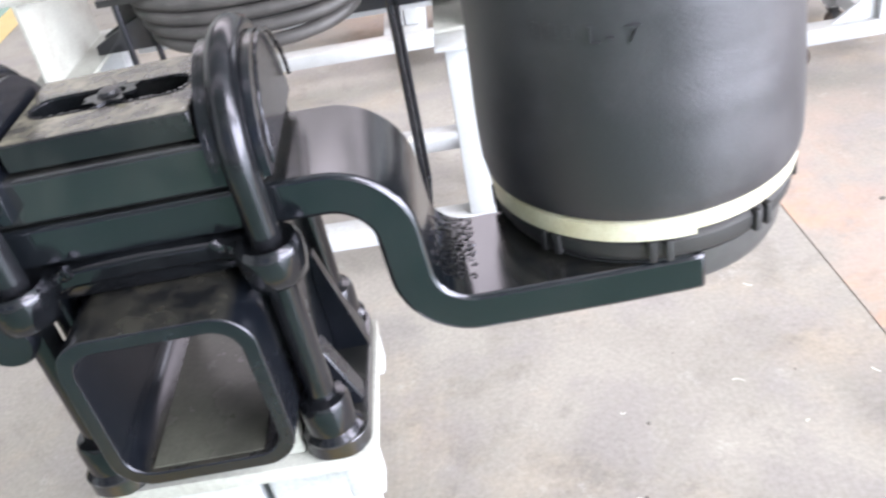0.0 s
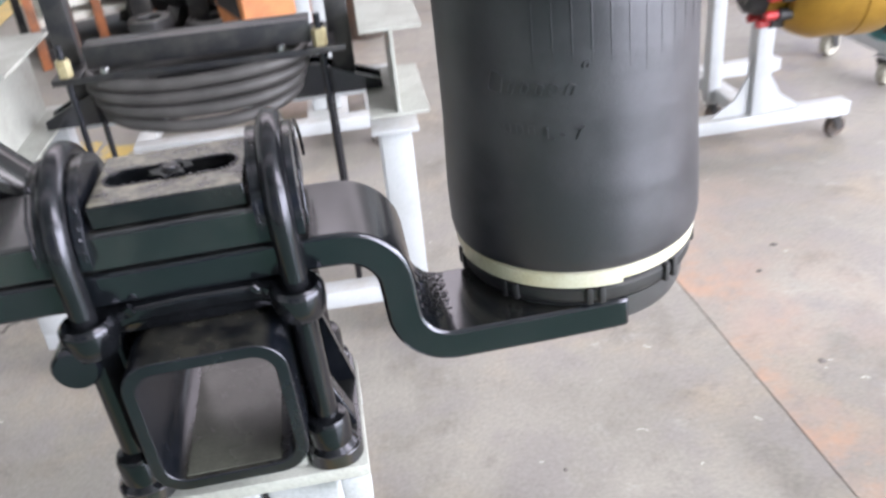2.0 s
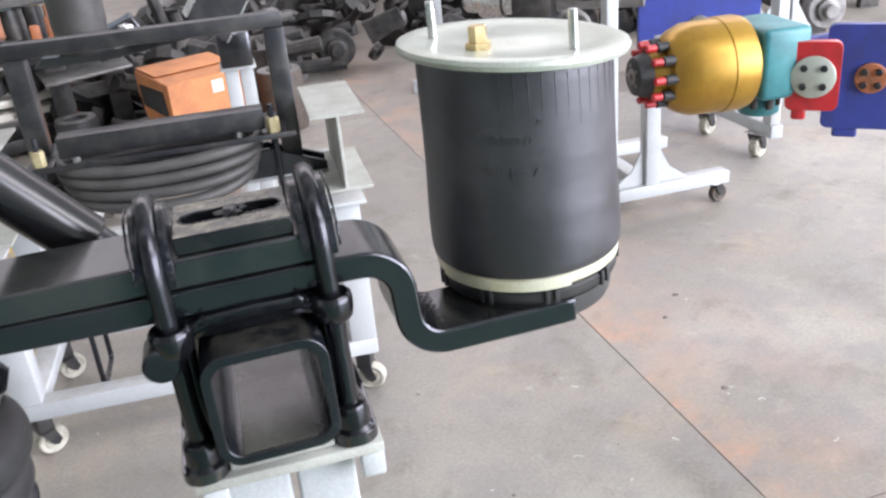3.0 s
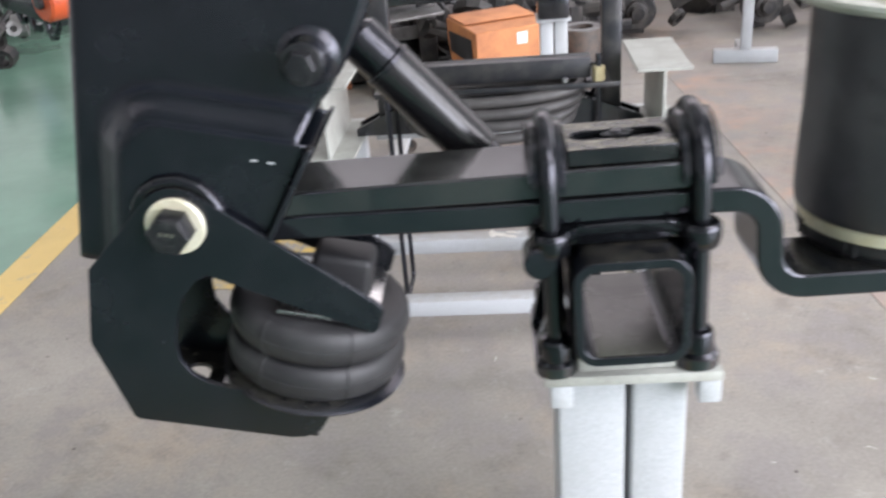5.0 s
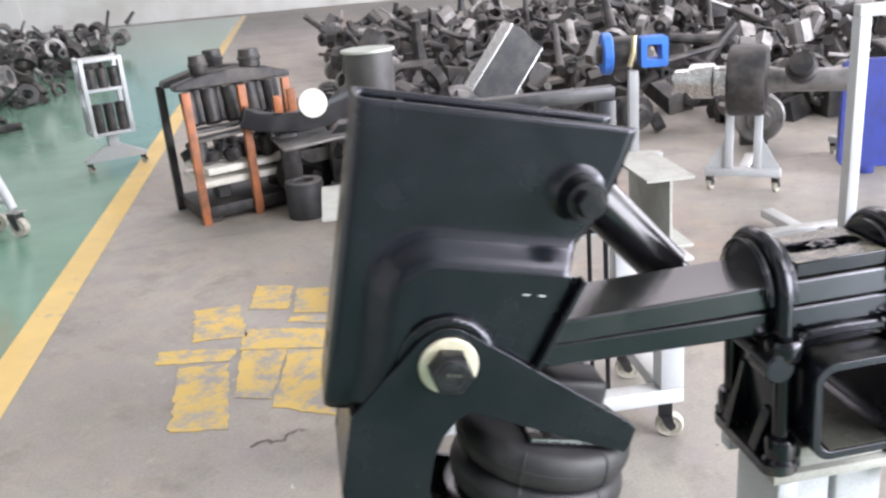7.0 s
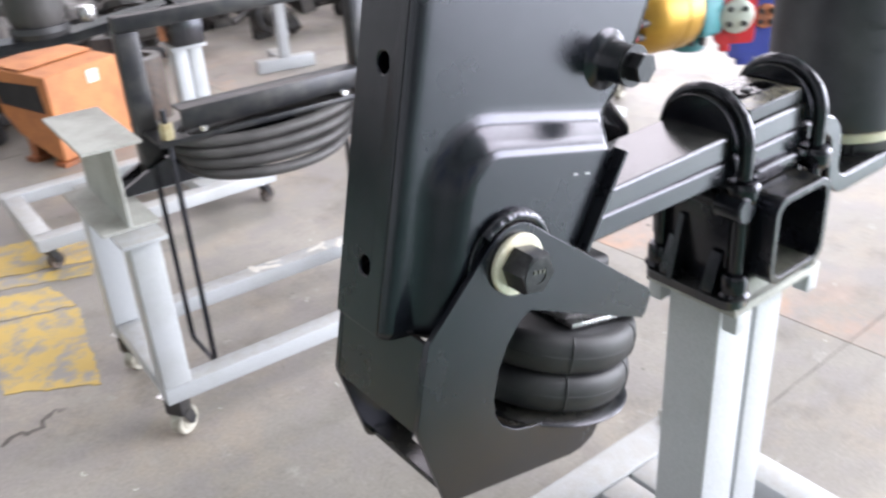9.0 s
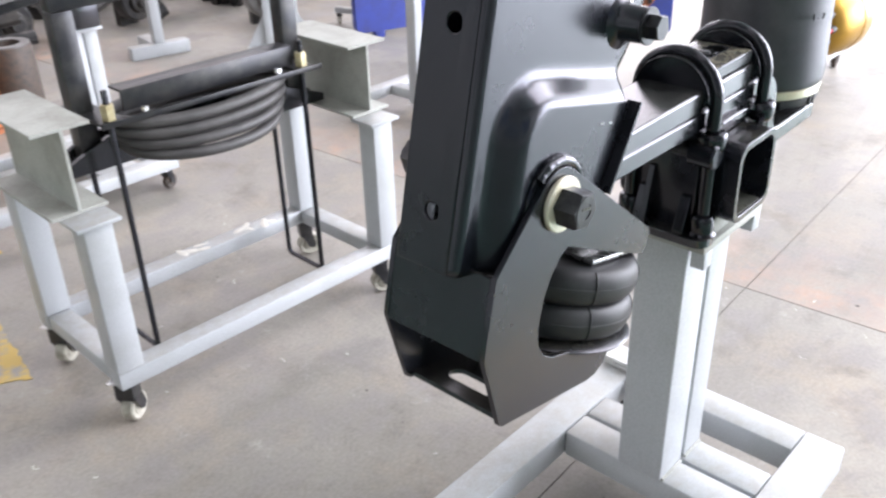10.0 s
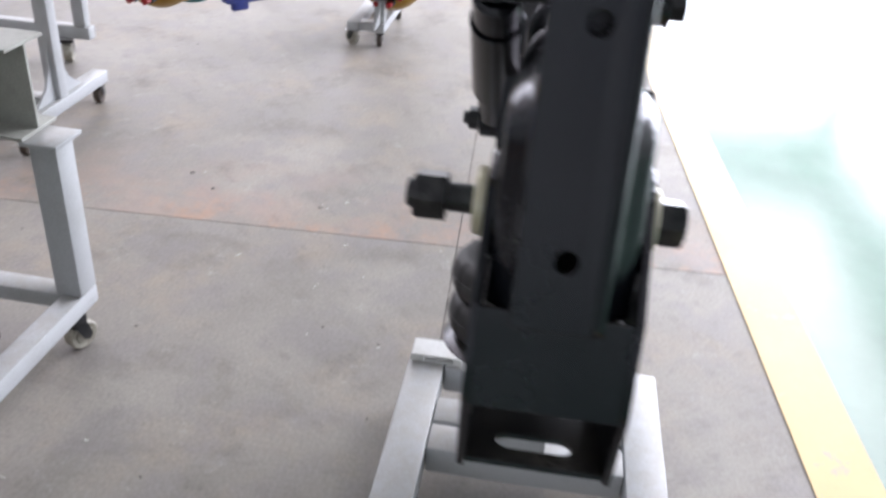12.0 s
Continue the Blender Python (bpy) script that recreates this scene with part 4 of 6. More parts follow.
def air_spring():
    m = SUSP @ Matrix.Translation((0.414, 0.066, 0))
    a = thing("air_spring", m, "large black rolling-lobe air spring with a pale metal lid", "air spring")

    def lean(bm):
        # the bag sits slightly crooked: its lid dips towards the tail
        for v in bm.verts:
            v.co.z -= v.co.x * 0.075 * min(max((v.co.z - 0.17) / 0.28, 0), 1.2)
        return bm
    part("piston", lathe([(0, 0.1105), (0.122, 0.1105), (0.130, 0.115), (0.1335, 0.122), (0.1335, 0.132), (0.128, 0.138), (0.12, 0.140), (0, 0.140)], 72), RUBBER, a, "black moulded piston foot")
    part("skirt", lathe([(0, 0.0765), (0.114, 0.0765), (0.121, 0.080), (0.1245, 0.088), (0.126, 0.1103), (0, 0.1103)], 64), SKIRT_RUBBER, a, "smooth grey-black skirt under the piston foot")
    for i in range(9):
        t = radians(40 * i - 96)
        for d in (-0.05, 0.05):
            c = Vector((math.cos(t + d), math.sin(t + d), 0)) * 0.133
            part("lug", shift(block(-0.003, 0.0042, -0.0032, 0.0032, 0.116, 0.136, 0.001), Matrix.Translation(c) @ Matrix.Rotation(t + d, 4, "Z")), RUBBER, a)
    part("bead_ring", lathe([(0.122, 0.1402), (0.1335, 0.1402), (0.1362, 0.143), (0.1370, 0.149), (0.1360, 0.156), (0.133, 0.158), (0.122, 0.158), (0.122, 0.1402)], 80), CREAM, a, "cream zinc-plated clamp ring")
    # the end of the ring laps over itself
    lap = lathe([(0.1362, 0.1380), (0.1372, 0.1384), (0.1376, 0.146), (0.1370, 0.1545), (0.1362, 0.155), (0.1362, 0.1380)], 90)
    bmesh.ops.delete(lap, geom=[v for v in lap.verts if not -172 < math.degrees(math.atan2(v.co.y, v.co.x)) < -83], context="VERTS")
    part("ring_lap", lap, CREAM, a, "cream zinc-plated clamp ring")
    body = [(0.10, 0.1555), (0.1325, 0.1555), (0.1385, 0.160), (0.1404, 0.170), (0.1406, 0.188), (0.1402, 0.212), (0.1390, 0.242), (0.1368, 0.28), (0.1358, 0.33), (0.1352, 0.40), (0.1348, 0.430), (0.133, 0.4465), (0.10, 0.4465)]
    rnd, fine = random.Random(4), [body[0], body[1], body[2]]
    for (r0, z0), (r1, z1) in zip(body[2:-3], body[3:-2]):
        n = max(int((z1 - z0) / 0.0045), 1)
        fine += [(r0 + (r1 - r0) * k / n + rnd.uniform(-0.00010, 0.00010), z0 + (z1 - z0) * k / n) for k in range(1, n + 1)]
    bag = lean(lathe(fine + body[-2:], 120))
    for v in bag.verts:
        d = Vector((v.co.x, v.co.y, 0)).normalized()
        v.co += d * 0.0004 * noise.noise(Vector((v.co.x * 9, v.co.y * 9, v.co.z * 26)))
    part("bellows", bag, BAG_RUBBER, a)
    # moulded flutes below the lid, and raised marks too worn to read
    for i in range(17):
        t = radians(-118 + 7.6 * i)
        c = Vector((math.cos(t), math.sin(t), 0)) * 0.13478
        part("flute", lean(shift(block(-0.0007, 0.0007, -0.0008, 0.0008, 0.372 + 0.008 * math.sin(i * 1.9), 0.436, 0.0003), Matrix.Translation(c) @ Matrix.Rotation(t, 4, "Z"))), BAG_RUBBER, a)
    for t, z, w, hgt, slant in ((-135, 0.357, 0.016, 0.022, 12), (-128, 0.354, 0.007, 0.013, 20), (-122.5, 0.354, 0.008, 0.013, 20), (-116.5, 0.354, 0.008, 0.013, 20), (-110.5, 0.354, 0.009, 0.012, 20), (-104, 0.354, 0.008, 0.013, 20), (-97.5, 0.377, 0.007, 0.007, 0),
                               (-131, 0.313, 0.009, 0.012, 0), (-125.5, 0.313, 0.008, 0.012, 0), (-120.5, 0.313, 0.008, 0.012, 0)):
        c = Vector((math.cos(radians(t)), math.sin(radians(t)), 0)) * 0.1356
        mark = sheet(rounded(-w / 2, w / 2, -hgt / 2, hgt / 2, w * 0.3, 3), [rounded(-w / 2 + 0.002, w / 2 - 0.002, -hgt / 2 + 0.002, hgt / 2 - 0.002, w * 0.2, 3)], -0.0012, 0.0012)
        part("raised_mark", lean(shift(mark, Matrix.Translation((c.x, c.y, z)) @ Matrix.Rotation(radians(t + 90), 4, "Z") @ Matrix.Rotation(radians(slant), 4, "Y"))), BAG_RUBBER, a)
    for ch, t in (("L", -114.7), ("-", -109.1), ("7", -103.1)):
        part("raised_letter", lean(raised_letter(ch, 0.0190, 0.0016, t, 0.3055, 0.1366)), BAG_RUBBER, a, "raised moulded letter")
    lid = part("lid", lean(lathe([(0, 0.448), (0.138, 0.448), (0.150, 0.4435), (0.157, 0.446), (0.159, 0.452), (0.157, 0.457), (0.152, 0.459), (0.13, 0.4592), (0.125, 0.458), (0.05, 0.458), (0.045, 0.4605), (0, 0.4605)], 96)), LID, a, "pale zinc-plated lid plate")
    for x, y in ((-0.100, 0.040), (0.045, -0.105)):
        part("stud", rod(0.0062, (x, y, 0.455 - x * 0.075), (x, y, 0.508 - x * 0.075), 20), STEEL, lid)
    x, y = -0.065, -0.055
    z = 0.457 - x * 0.075
    part("air_fitting", hexagon(0.0175, (x, y, z), (x, y, z + 0.011)), BRASS, lid, "brass air fitting")
    part("air_fitting", hexagon(0.0125, (x, y, z + 0.011), (x, y, z + 0.031)), BRASS, lid, "brass air fitting")
    return a


air_spring()


# ---- the trolley behind, with its frame, hose and clamps ----
def i_beam(x0, x1, y0, y1, z0, z1, t=0.010):
    """A rolled I section running along y."""
    xm = (x0 + x1) / 2
    o = [(x0, z0), (x1, z0), (x1, z0 + t), (xm + t * 0.45, z0 + t), (xm + t * 0.45, z1 - t), (x1, z1 - t), (x1, z1), (x0, z1), (x0, z1 - t), (xm - t * 0.45, z1 - t), (xm - t * 0.45, z0 + t), (x0, z0 + t)]
    return sheet(o, [], y0, y1)


TROLLEY = Matrix.Translation((-0.178, 1.374, 0.032)) @ Matrix.Rotation(radians(-1.8), 4, "Z") @ Matrix.Diagonal((0.979, 0.979, 0.90, 1))


def trolley():
    t = thing("display_trolley", TROLLEY, "pale grey steel trolley with two I-beam rests on casters", "trolley")
    for x0, x1 in ((-0.582, -0.428), (0.422, 0.578)):
        part("i_beam_rest", i_beam(x0, x1, -0.010, 0.375, 0.692, 0.946), GREY_PAINT_OLD, t, "chalky grey steel I-beam rest", bevel=0.0015)
    for s in (-1, 1):
        x0, x1 = sorted((s * 0.440, s * 0.520)) if s > 0 else (-0.540, -0.460)
        part("post", block(x0, x1, -0.085, -0.010, 0.190, 0.6915, 0.005), GREY_PAINT, t)
        part("post", block(x0, x1, 0.365, 0.440, 0.190, 0.6915, 0.005), GREY_PAINT, t)
        part("pad", block(x0 - 0.02, x1 + 0.02, -0.10, 0.0, 0.680, 0.6918, 0.001), GREY_PAINT, t)
        part("side_rail", block(x0 + 0.005, x1 - 0.005, -0.020, 0.372, 0.135, 0.188, 0.005), GREY_PAINT, t)
    part("front_rail", block(-0.540, 0.520, -0.085, -0.022, 0.132, 0.190, 0.005), GREY_PAINT, t)
    part("rear_rail", block(-0.540, 0.520, 0.374, 0.440, 0.132, 0.190, 0.005), GREY_PAINT, t)
    part("rear_rail", block(-0.42, 0.42, 0.378, 0.43, 0.62, 0.678, 0.005), GREY_PAINT, t)
    rnd = random.Random(17)
    for k in range(14):
        q, x, y = rnd.uniform(0.006, 0.022), rnd.uniform(-0.10, 0.32), rnd.uniform(0.385, 0.43)
        part("paint_splash", lathe([(q, 0.0), (q * 0.8, 0.0012), (0, 0.0016)], 12, Matrix.Translation((x, y, 0.1902)) @ Matrix.Rotation(rnd.uniform(0, 3), 4, "Z") @ Matrix.Diagonal((1.6, 0.7, 1, 1))), WHITE_SHEET, t, "dried splash of white paint")
    for x in (-0.500, 0.48):
        for y, tr in ((-0.02, CASTER), (0.41, CASTER)):
            caster(t, x, y, 0.132, 0.047, tr, 35 if x < 0 else -20, -0.0355)
    return t


trolley()


def clamp_frame():
    f = thing("steel_clamp_frame", TROLLEY, "dark steel clamp frame with u-rods standing between the trolley rests", "clamp frame")
    for x in (-0.345, 0.372):
        part("upright", block(x - 0.030, x + 0.030, 0.215, 0.270, 0.735, 1.185, 0.004), DARK_STEEL, f)
    part("crossbar", block(-0.373, 0.400, 0.217, 0.268, 1.186, 1.232, 0.004), DARK_STEEL, f)
    # black tapered feet that lie on the lower flanges
    foot = [(-0.45, 0.703), (0.47, 0.703), (0.47, 0.728), (0.36, 0.775), (0.30, 0.80), (-0.30, 0.80), (-0.36, 0.775), (-0.45, 0.728)]
    part("foot", sheet(foot, [], 0.196, 0.214), BLACK_DUSTY, f, bevel=0.002)
    part("foot", sheet(foot, [], 0.272, 0.290), BLACK_DUSTY, f, bevel=0.002)
    angle = block(-0.275, 0.300, 0.120, 0.128, 0.893, 0.958, 0.001)
    add(angle, block(-0.275, 0.300, 0.1285, 0.190, 0.950, 0.958, 0.001))
    part("angle_iron", angle, DARK_STEEL, f)
    part("angle_bar", block(-0.36, 0.385, 0.081, 0.087, 0.868, 0.8855, 0.001), DARK_STEEL, f)
    for x in (-0.327, 0.322):
        part("clamp_plate", block(x - 0.035, x + 0.035, 0.085, 0.330, 0.876, 0.885, 0.001), DARK_STEEL, f)
        pts = [(x, 0.106, 0.975 - 0.0455 * i) for i in range(20)] + [(x, 0.106 + 0.02 * (1 - math.cos(radians(a))), 0.106 - 0.022 * math.sin(radians(a))) for a in range(0, 91, 18)]
        pts += [(x, 0.138 + 0.0235 * i, 0.084) for i in range(6)] + [(x, 0.275 + 0.02 * math.sin(radians(a)), 0.106 - 0.022 * math.cos(radians(a))) for a in range(0, 91, 18)] + [(x, 0.296, 0.14 + 0.058 * i) for i in range(14)]
        rod_ = part("u_rod", tube_along(pts, 0.0085, 10), BLACK, f)
        part("coupling_nut", hexagon(0.0195, (x, 0.106, 0.886), (x, 0.106, 0.934)), YELLOW_ZINC, rod_, "tall yellow-zinc coupling nut")
        part("bolt", hexagon(0.011, (x + (0.10 if x < 0 else -0.10), 0.092, 0.889), (x + (0.10 if x < 0 else -0.10), 0.092, 0.903)), STEEL, f)
    return f


clamp_frame()


def hose_coil():
    h = thing("hose_coil", TROLLEY, "coil of thick dusty grey rubber hose under the clamp frame", "hose")
    for k in range(4):
        z, rx, ry = 0.868 - 0.033 * k, 0.290 - 0.012 * k, 0.118 + 0.008 * k
        pts = []
        for i in range(48):
            a = 2 * math.pi * i / 48
            sag = 0.030 * max(-math.sin(a), 0) * (0.8 + 0.2 * k)
            pts.append((-0.010 + rx * math.cos(a), 0.175 + ry * math.sin(a), z - sag - 0.002 * math.cos(3 * a + k)))
        part("turn", tube_along(pts, 0.0185, 14, True), RUBBER_GREY, h)
    return h


hose_coil()


def second_bracket():
    b = thing("spare_hanger_bracket", Matrix.Translation((0.02, 2.62, 0.95)) @ Matrix.Rotation(radians(28), 4, "Y") @ Matrix.Rotation(radians(6), 4, "Z"), "dark blue-grey steel hanger plate leaning on the clamp frame", "bracket")
    part("web", sheet([(-0.10, 0.02), (0.07, -0.02), (0.11, 0.30), (-0.05, 0.34)], [], -0.06, -0.052), DARK_STEEL, b, bevel=0.001)
    part("web", sheet([(-0.10, 0.02), (0.07, -0.02), (0.11, 0.30), (-0.05, 0.34)], [], 0.052, 0.06), DARK_STEEL, b, bevel=0.001)
    part("flange", sheet([(-0.106, 0.02), (-0.10, 0.02), (-0.05, 0.34), (-0.056, 0.34)], [], -0.06, 0.06), STEEL, b, "bare steel flange edge")
    part("flange", sheet([(0.07, -0.02), (0.076, -0.02), (0.116, 0.30), (0.11, 0.30)], [], -0.06, 0.06), STEEL, b, "bare steel flange edge")
    part("tie", block(-0.06, 0.04, -0.05, 0.05, 0.02, 0.03), DARK_STEEL, b)
    return b


second_bracket()


def second_air_spring():
    a = thing("spare_air_spring", pose(-0.463, 2.74, 0.93, 0, 0, -3), "dusty grey air spring on a black arm behind the trolley", "air spring")
    part("bellows", lathe([(0, 0.02), (0.085, 0.02), (0.098, 0.04), (0.104, 0.09), (0.105, 0.24), (0.102, 0.27), (0, 0.27)], 48), RUBBER_GREY, a)
    part("lid", lathe([(0, 0.27), (0.116, 0.27), (0.118, 0.276), (0.116, 0.282), (0, 0.282)], 48), LID, a)
    part("piston", lathe([(0, -0.02), (0.10, -0.02), (0.108, 0.0), (0.10, 0.02), (0, 0.02)], 40), RUBBER, a)
    part("arm", sheet([(-0.20, -0.06), (0.12, -0.055), (0.36, -0.02), (0.50, 0.0), (0.50, 0.03), (0.34, 0.012), (0.10, -0.021), (-0.16, -0.021)], [], -0.06, 0.06), BLACK_DUSTY, a, bevel=0.003)
    part("ball_joint", lathe([(0, 0), (0.024, 0.004), (0.034, 0.02), (0.036, 0.04), (0.028, 0.062), (0, 0.07)], 28, Matrix.Translation((0.17, -0.02, 0.0))), STEEL, a)
    return a


second_air_spring()


def low_base():
    b = thing("low_stand_base", pose(-0.693, 2.695, 0, 0, 0, -0.8) @ Matrix.Scale(0.965, 4), "pale grey low stand frame on casters with a square column", "stand")
    part("rail", block(0, 1.08, 0, 0.08, 0.10, 0.155, 0.005), GREY_PAINT, b)
    part("rail", block(0, 1.08, 0.60, 0.68, 0.10, 0.155, 0.005), GREY_PAINT, b)
    part("rail", block(0, 0.08, 0.082, 0.598, 0.10, 0.154, 0.005), GREY_PAINT, b)
    part("rail", block(1.00, 1.08, 0.082, 0.598, 0.10, 0.154, 0.005), GREY_PAINT, b)
    part("rail", block(0.74, 0.92, 0.082, 0.598, 0.10, 0.153, 0.005), GREY_PAINT, b)
    for x in (0.768, 0.834):
        part("column", block(x, x + 0.060, 0.15, 0.25, 0.1545, 0.76, 0.005), GREY_PAINT, b)
    part("top_plate", block(0.752, 0.908, 0.12, 0.28, 0.761, 0.776, 0.002), GREY_PAINT, b)
    part("axle_mount", block(0.76, 0.90, 0.10, 0.30, 0.777, 0.93, 0.012), BLACK_DUSTY, b, "black axle stub and mount")
    for x, y in ((0.05, 0.04), (1.03, 0.04), (0.05, 0.64), (1.03, 0.64)):
        caster(b, x, y, 0.10, 0.036, CASTER_DARK, 20)
    return b


low_base()


# ---- the row of painted hub displays ----
def moved(old, now, size, turn=0.0):
    """Takes what is built round one place on the floor to another, at a size."""
    return Matrix.Translation((*now, 0)) @ Matrix.Rotation(radians(turn), 4, "Z") @ Matrix.Scale(size, 4) @ Matrix.Translation((-old[0], -old[1], 0))


CART = moved((1.87, 2.31), (1.706, 2.158), 0.895)


def white_cart(m, x0, x1, y0, y1, post_x, post_top, top=0.165):
    c = thing("hub_display_cart", m, "white painted hub display cart with gusseted post on casters", "cart", "hub display carts")
    part("base_rail", block(x0, x1, y0, y0 + 0.08, top - 0.06, top, 0.005), GREY_PAINT, c)
    part("base_rail", block(x0, x1, y1 - 0.08, y1, top - 0.06, top, 0.005), GREY_PAINT, c)
    xm = post_x
    part("cross_rail", block(xm - 0.04, xm + 0.04, y0 + 0.081, y1 - 0.081, top - 0.06, top - 0.001, 0.005), GREY_PAINT, c)
    part("post", block(xm - 0.035, xm + 0.035, y0 + 0.005, y0 + 0.075, top, post_top, 0.005), GREY_PAINT, c)
    for s in (-1, 1):
        part("gusset", sheet([(xm + s * 0.036, top), (xm + s * 0.20, top), (xm + s * 0.10, top + 0.07), (xm + s * 0.05, top + 0.16), (xm + s * 0.036, top + 0.28)], [], y0 + 0.03, y0 + 0.042), GREY_PAINT, c)
    for x in (x0 + 0.05, x1 - 0.05):
        caster(c, x, y0 + 0.04, top - 0.06, 0.045, CASTER_DARK, 10)
        caster(c, x, y1 - 0.04, top - 0.06, 0.050, CASTER, 60)
    return c


white_cart(CART, 1.50, 2.28, 2.27, 2.95, 1.87, 0.84)
white_cart(moved((3.69, 1.12), (3.300, 1.095), 0.87), 3.63, 4.43, 1.08, 1.33, 3.69, 0.335)


def hub(m):
    """A wheel end: black hub cap, gold drum and a ring of red-capped studs, its axis along x."""
    h = thing("wheel_hub", m, "gold painted wheel hub with red-capped studs and a black cap", "wheel hub", "painted hub displays")
    fat = lambda pts, k=1.2: [(r * k, z) for r, z in pts]
    part("drum", shift(lathe(fat([(0, 0.13), (0.115, 0.13), (0.135, 0.14), (0.165, 0.19), (0.185, 0.25), (0.188, 0.40), (0.192, 0.405), (0.192, 0.50), (0.186, 0.53), (0.14, 0.55), (0, 0.55)]), 56), ALONG_X), BRONZE, h)
    part("neck", shift(lathe(fat([(0, 0.05), (0.078, 0.05), (0.084, 0.06), (0.096, 0.131), (0, 0.131)]), 48), ALONG_X), BRONZE, h)
    part("cap", shift(lathe(fat([(0, -0.02), (0.055, -0.02), (0.066, -0.012), (0.076, 0.03), (0.079, 0.05), (0, 0.05)], 1.36), 40), ALONG_X), RUBBER, h)
    part("cap_badge", shift(washer(0.018, 0.040, (0, 0, -0.024), (0, 0, -0.0195)), ALONG_X), PARTS_GREY, h)
    for k in range(5):
        c = 2 * math.pi * k / 5
        part("cap_recess", rod(0.010, (-0.023, 0.055 * math.cos(c), 0.055 * math.sin(c)), (-0.0195, 0.055 * math.cos(c), 0.055 * math.sin(c)), 10), PARTS_GREY, h)
    for i in range(10):
        a = 2 * math.pi * i / 10
        y, z = 0.140 * math.cos(a), 0.140 * math.sin(a)
        stud = part("stud", rod(0.024, (0.085, y, z), (0.150, y, z), 14), RUBBER, h)
        part("red_cap", rod(0.0185, (0.030, y, z), (0.085, y, z), 14, 0.3), RED, stud, "red plastic stud cap")
    return h


# the driven end: hub on a bracket arm, with its teal gear case and painted flanges
_drive = hub(pose(1.340, 1.586, 0.785, 0, 0, -3) @ Matrix.Scale(0.69, 4))
part("gear_case", block(0.552, 0.80, -0.20, 0.20, -0.16, 0.18, 0.03, 3), TEAL, _drive, "teal painted gear case")
part("gear_neck", rod(0.10, (0.66, 0.0, -0.27), (0.66, 0.0, -0.161), 24), TEAL, _drive, "teal painted gear case")
for _x, _y in ((0.58, -0.09), (0.64, -0.13), (0.71, -0.08)):
    part("fitting", rod(0.018, (_x, _y, -0.22), (_x, _y, -0.161), 12), PARTS_DARK, _drive)
part("arm", block(0.46, 0.60, 0.15, 0.78, -0.09, 0.0, 0.006), GREY_PAINT, _drive)


def flange(parent, m, mat, disc, w, h, r, label):
    """A painted plate with a bolted disc on its face."""
    p = part("flange", shift(sheet(rounded(-w / 2, w / 2, -h / 2, h / 2, 0.035, 5), [], 0, 0.05), m), mat, parent, label, bevel=0.004)
    part("disc", lathe([(0, 0), (r, 0), (r, 0.012), (r * 0.92, 0.017), (0, 0.017)], 40, m @ Matrix.Rotation(radians(90), 4, "X")), disc, p, "bolted round disc")
    for i in range(4):
        a = radians(45 + 90 * i)
        x, z = r * 0.62 * math.cos(a), r * 0.62 * math.sin(a)
        part("bolt", shift(hexagon(0.018, (x, -0.016, z), (x, -0.030, z)), m), BOLT_BLACK, p)
    part("lug", shift(block(-w * 0.36, -w * 0.08, 0.004, 0.046, -h / 2 - 0.05, -h / 2 + 0.02, 0.014, 3), m), mat, p)
    return p


flange(_drive, pose(0.785, -0.245, -0.055, 0, 0, -34), RED, LID, 0.235, 0.33, 0.100, "red painted flange with a grey bolted disc")
flange(_drive, pose(1.15, -0.18, -0.125, 0, 0, -36), BLUE, RUST_ORANGE, 0.42, 0.52, 0.075, "blue painted flange with a rusty round boss")
part("axle_tube", rod(0.07, (0.79, 0.02, 0.0), (1.30, 0.05, 0.0), 24), BLUE, _drive, "blue painted axle tube")
hub(moved((3.69, 1.12), (3.300, 1.095), 0.87) @ pose(3.60, 1.10, 0.425, 0, 0, -3))


def flange_plate(m, mat, disc, label, w, h, r):
    """A plate standing on the floor with a bolted disc on its face."""
    p = thing("flange_plate", m, label, "flange plate")
    z = h / 2 + 0.06
    part("plate", sheet(rounded(-w / 2, w / 2, 0.06, h + 0.06, 0.06, 5), [], 0, 0.08), mat, p, bevel=0.004)
    part("disc", lathe([(0, 0), (r, 0), (r, 0.018), (r * 0.92, 0.024), (0, 0.024)], 40, Matrix.Translation((0, 0, z)) @ Matrix.Rotation(radians(90), 4, "X")), disc, p, "bolted round disc")
    for i in range(4):
        a = radians(45 + 90 * i)
        x, zz = r * 0.62 * math.cos(a), z + r * 0.62 * math.sin(a)
        part("bolt", hexagon(0.024, (x, -0.022, zz), (x, -0.042, zz)), BOLT_BLACK, p)
    for x in (-w * 0.25, w * 0.25):
        part("lug", block(x - 0.05, x + 0.05, 0.005, 0.075, 0.0, 0.09, 0.015), mat, p)
    return p


flange_plate(pose(2.885, 3.757, 0, 0, 0, -20) @ Matrix.Scale(0.85, 4), BLUE, PARTS_GREY, "blue painted plate with a pale ring", 0.85, 0.80, 0.09)


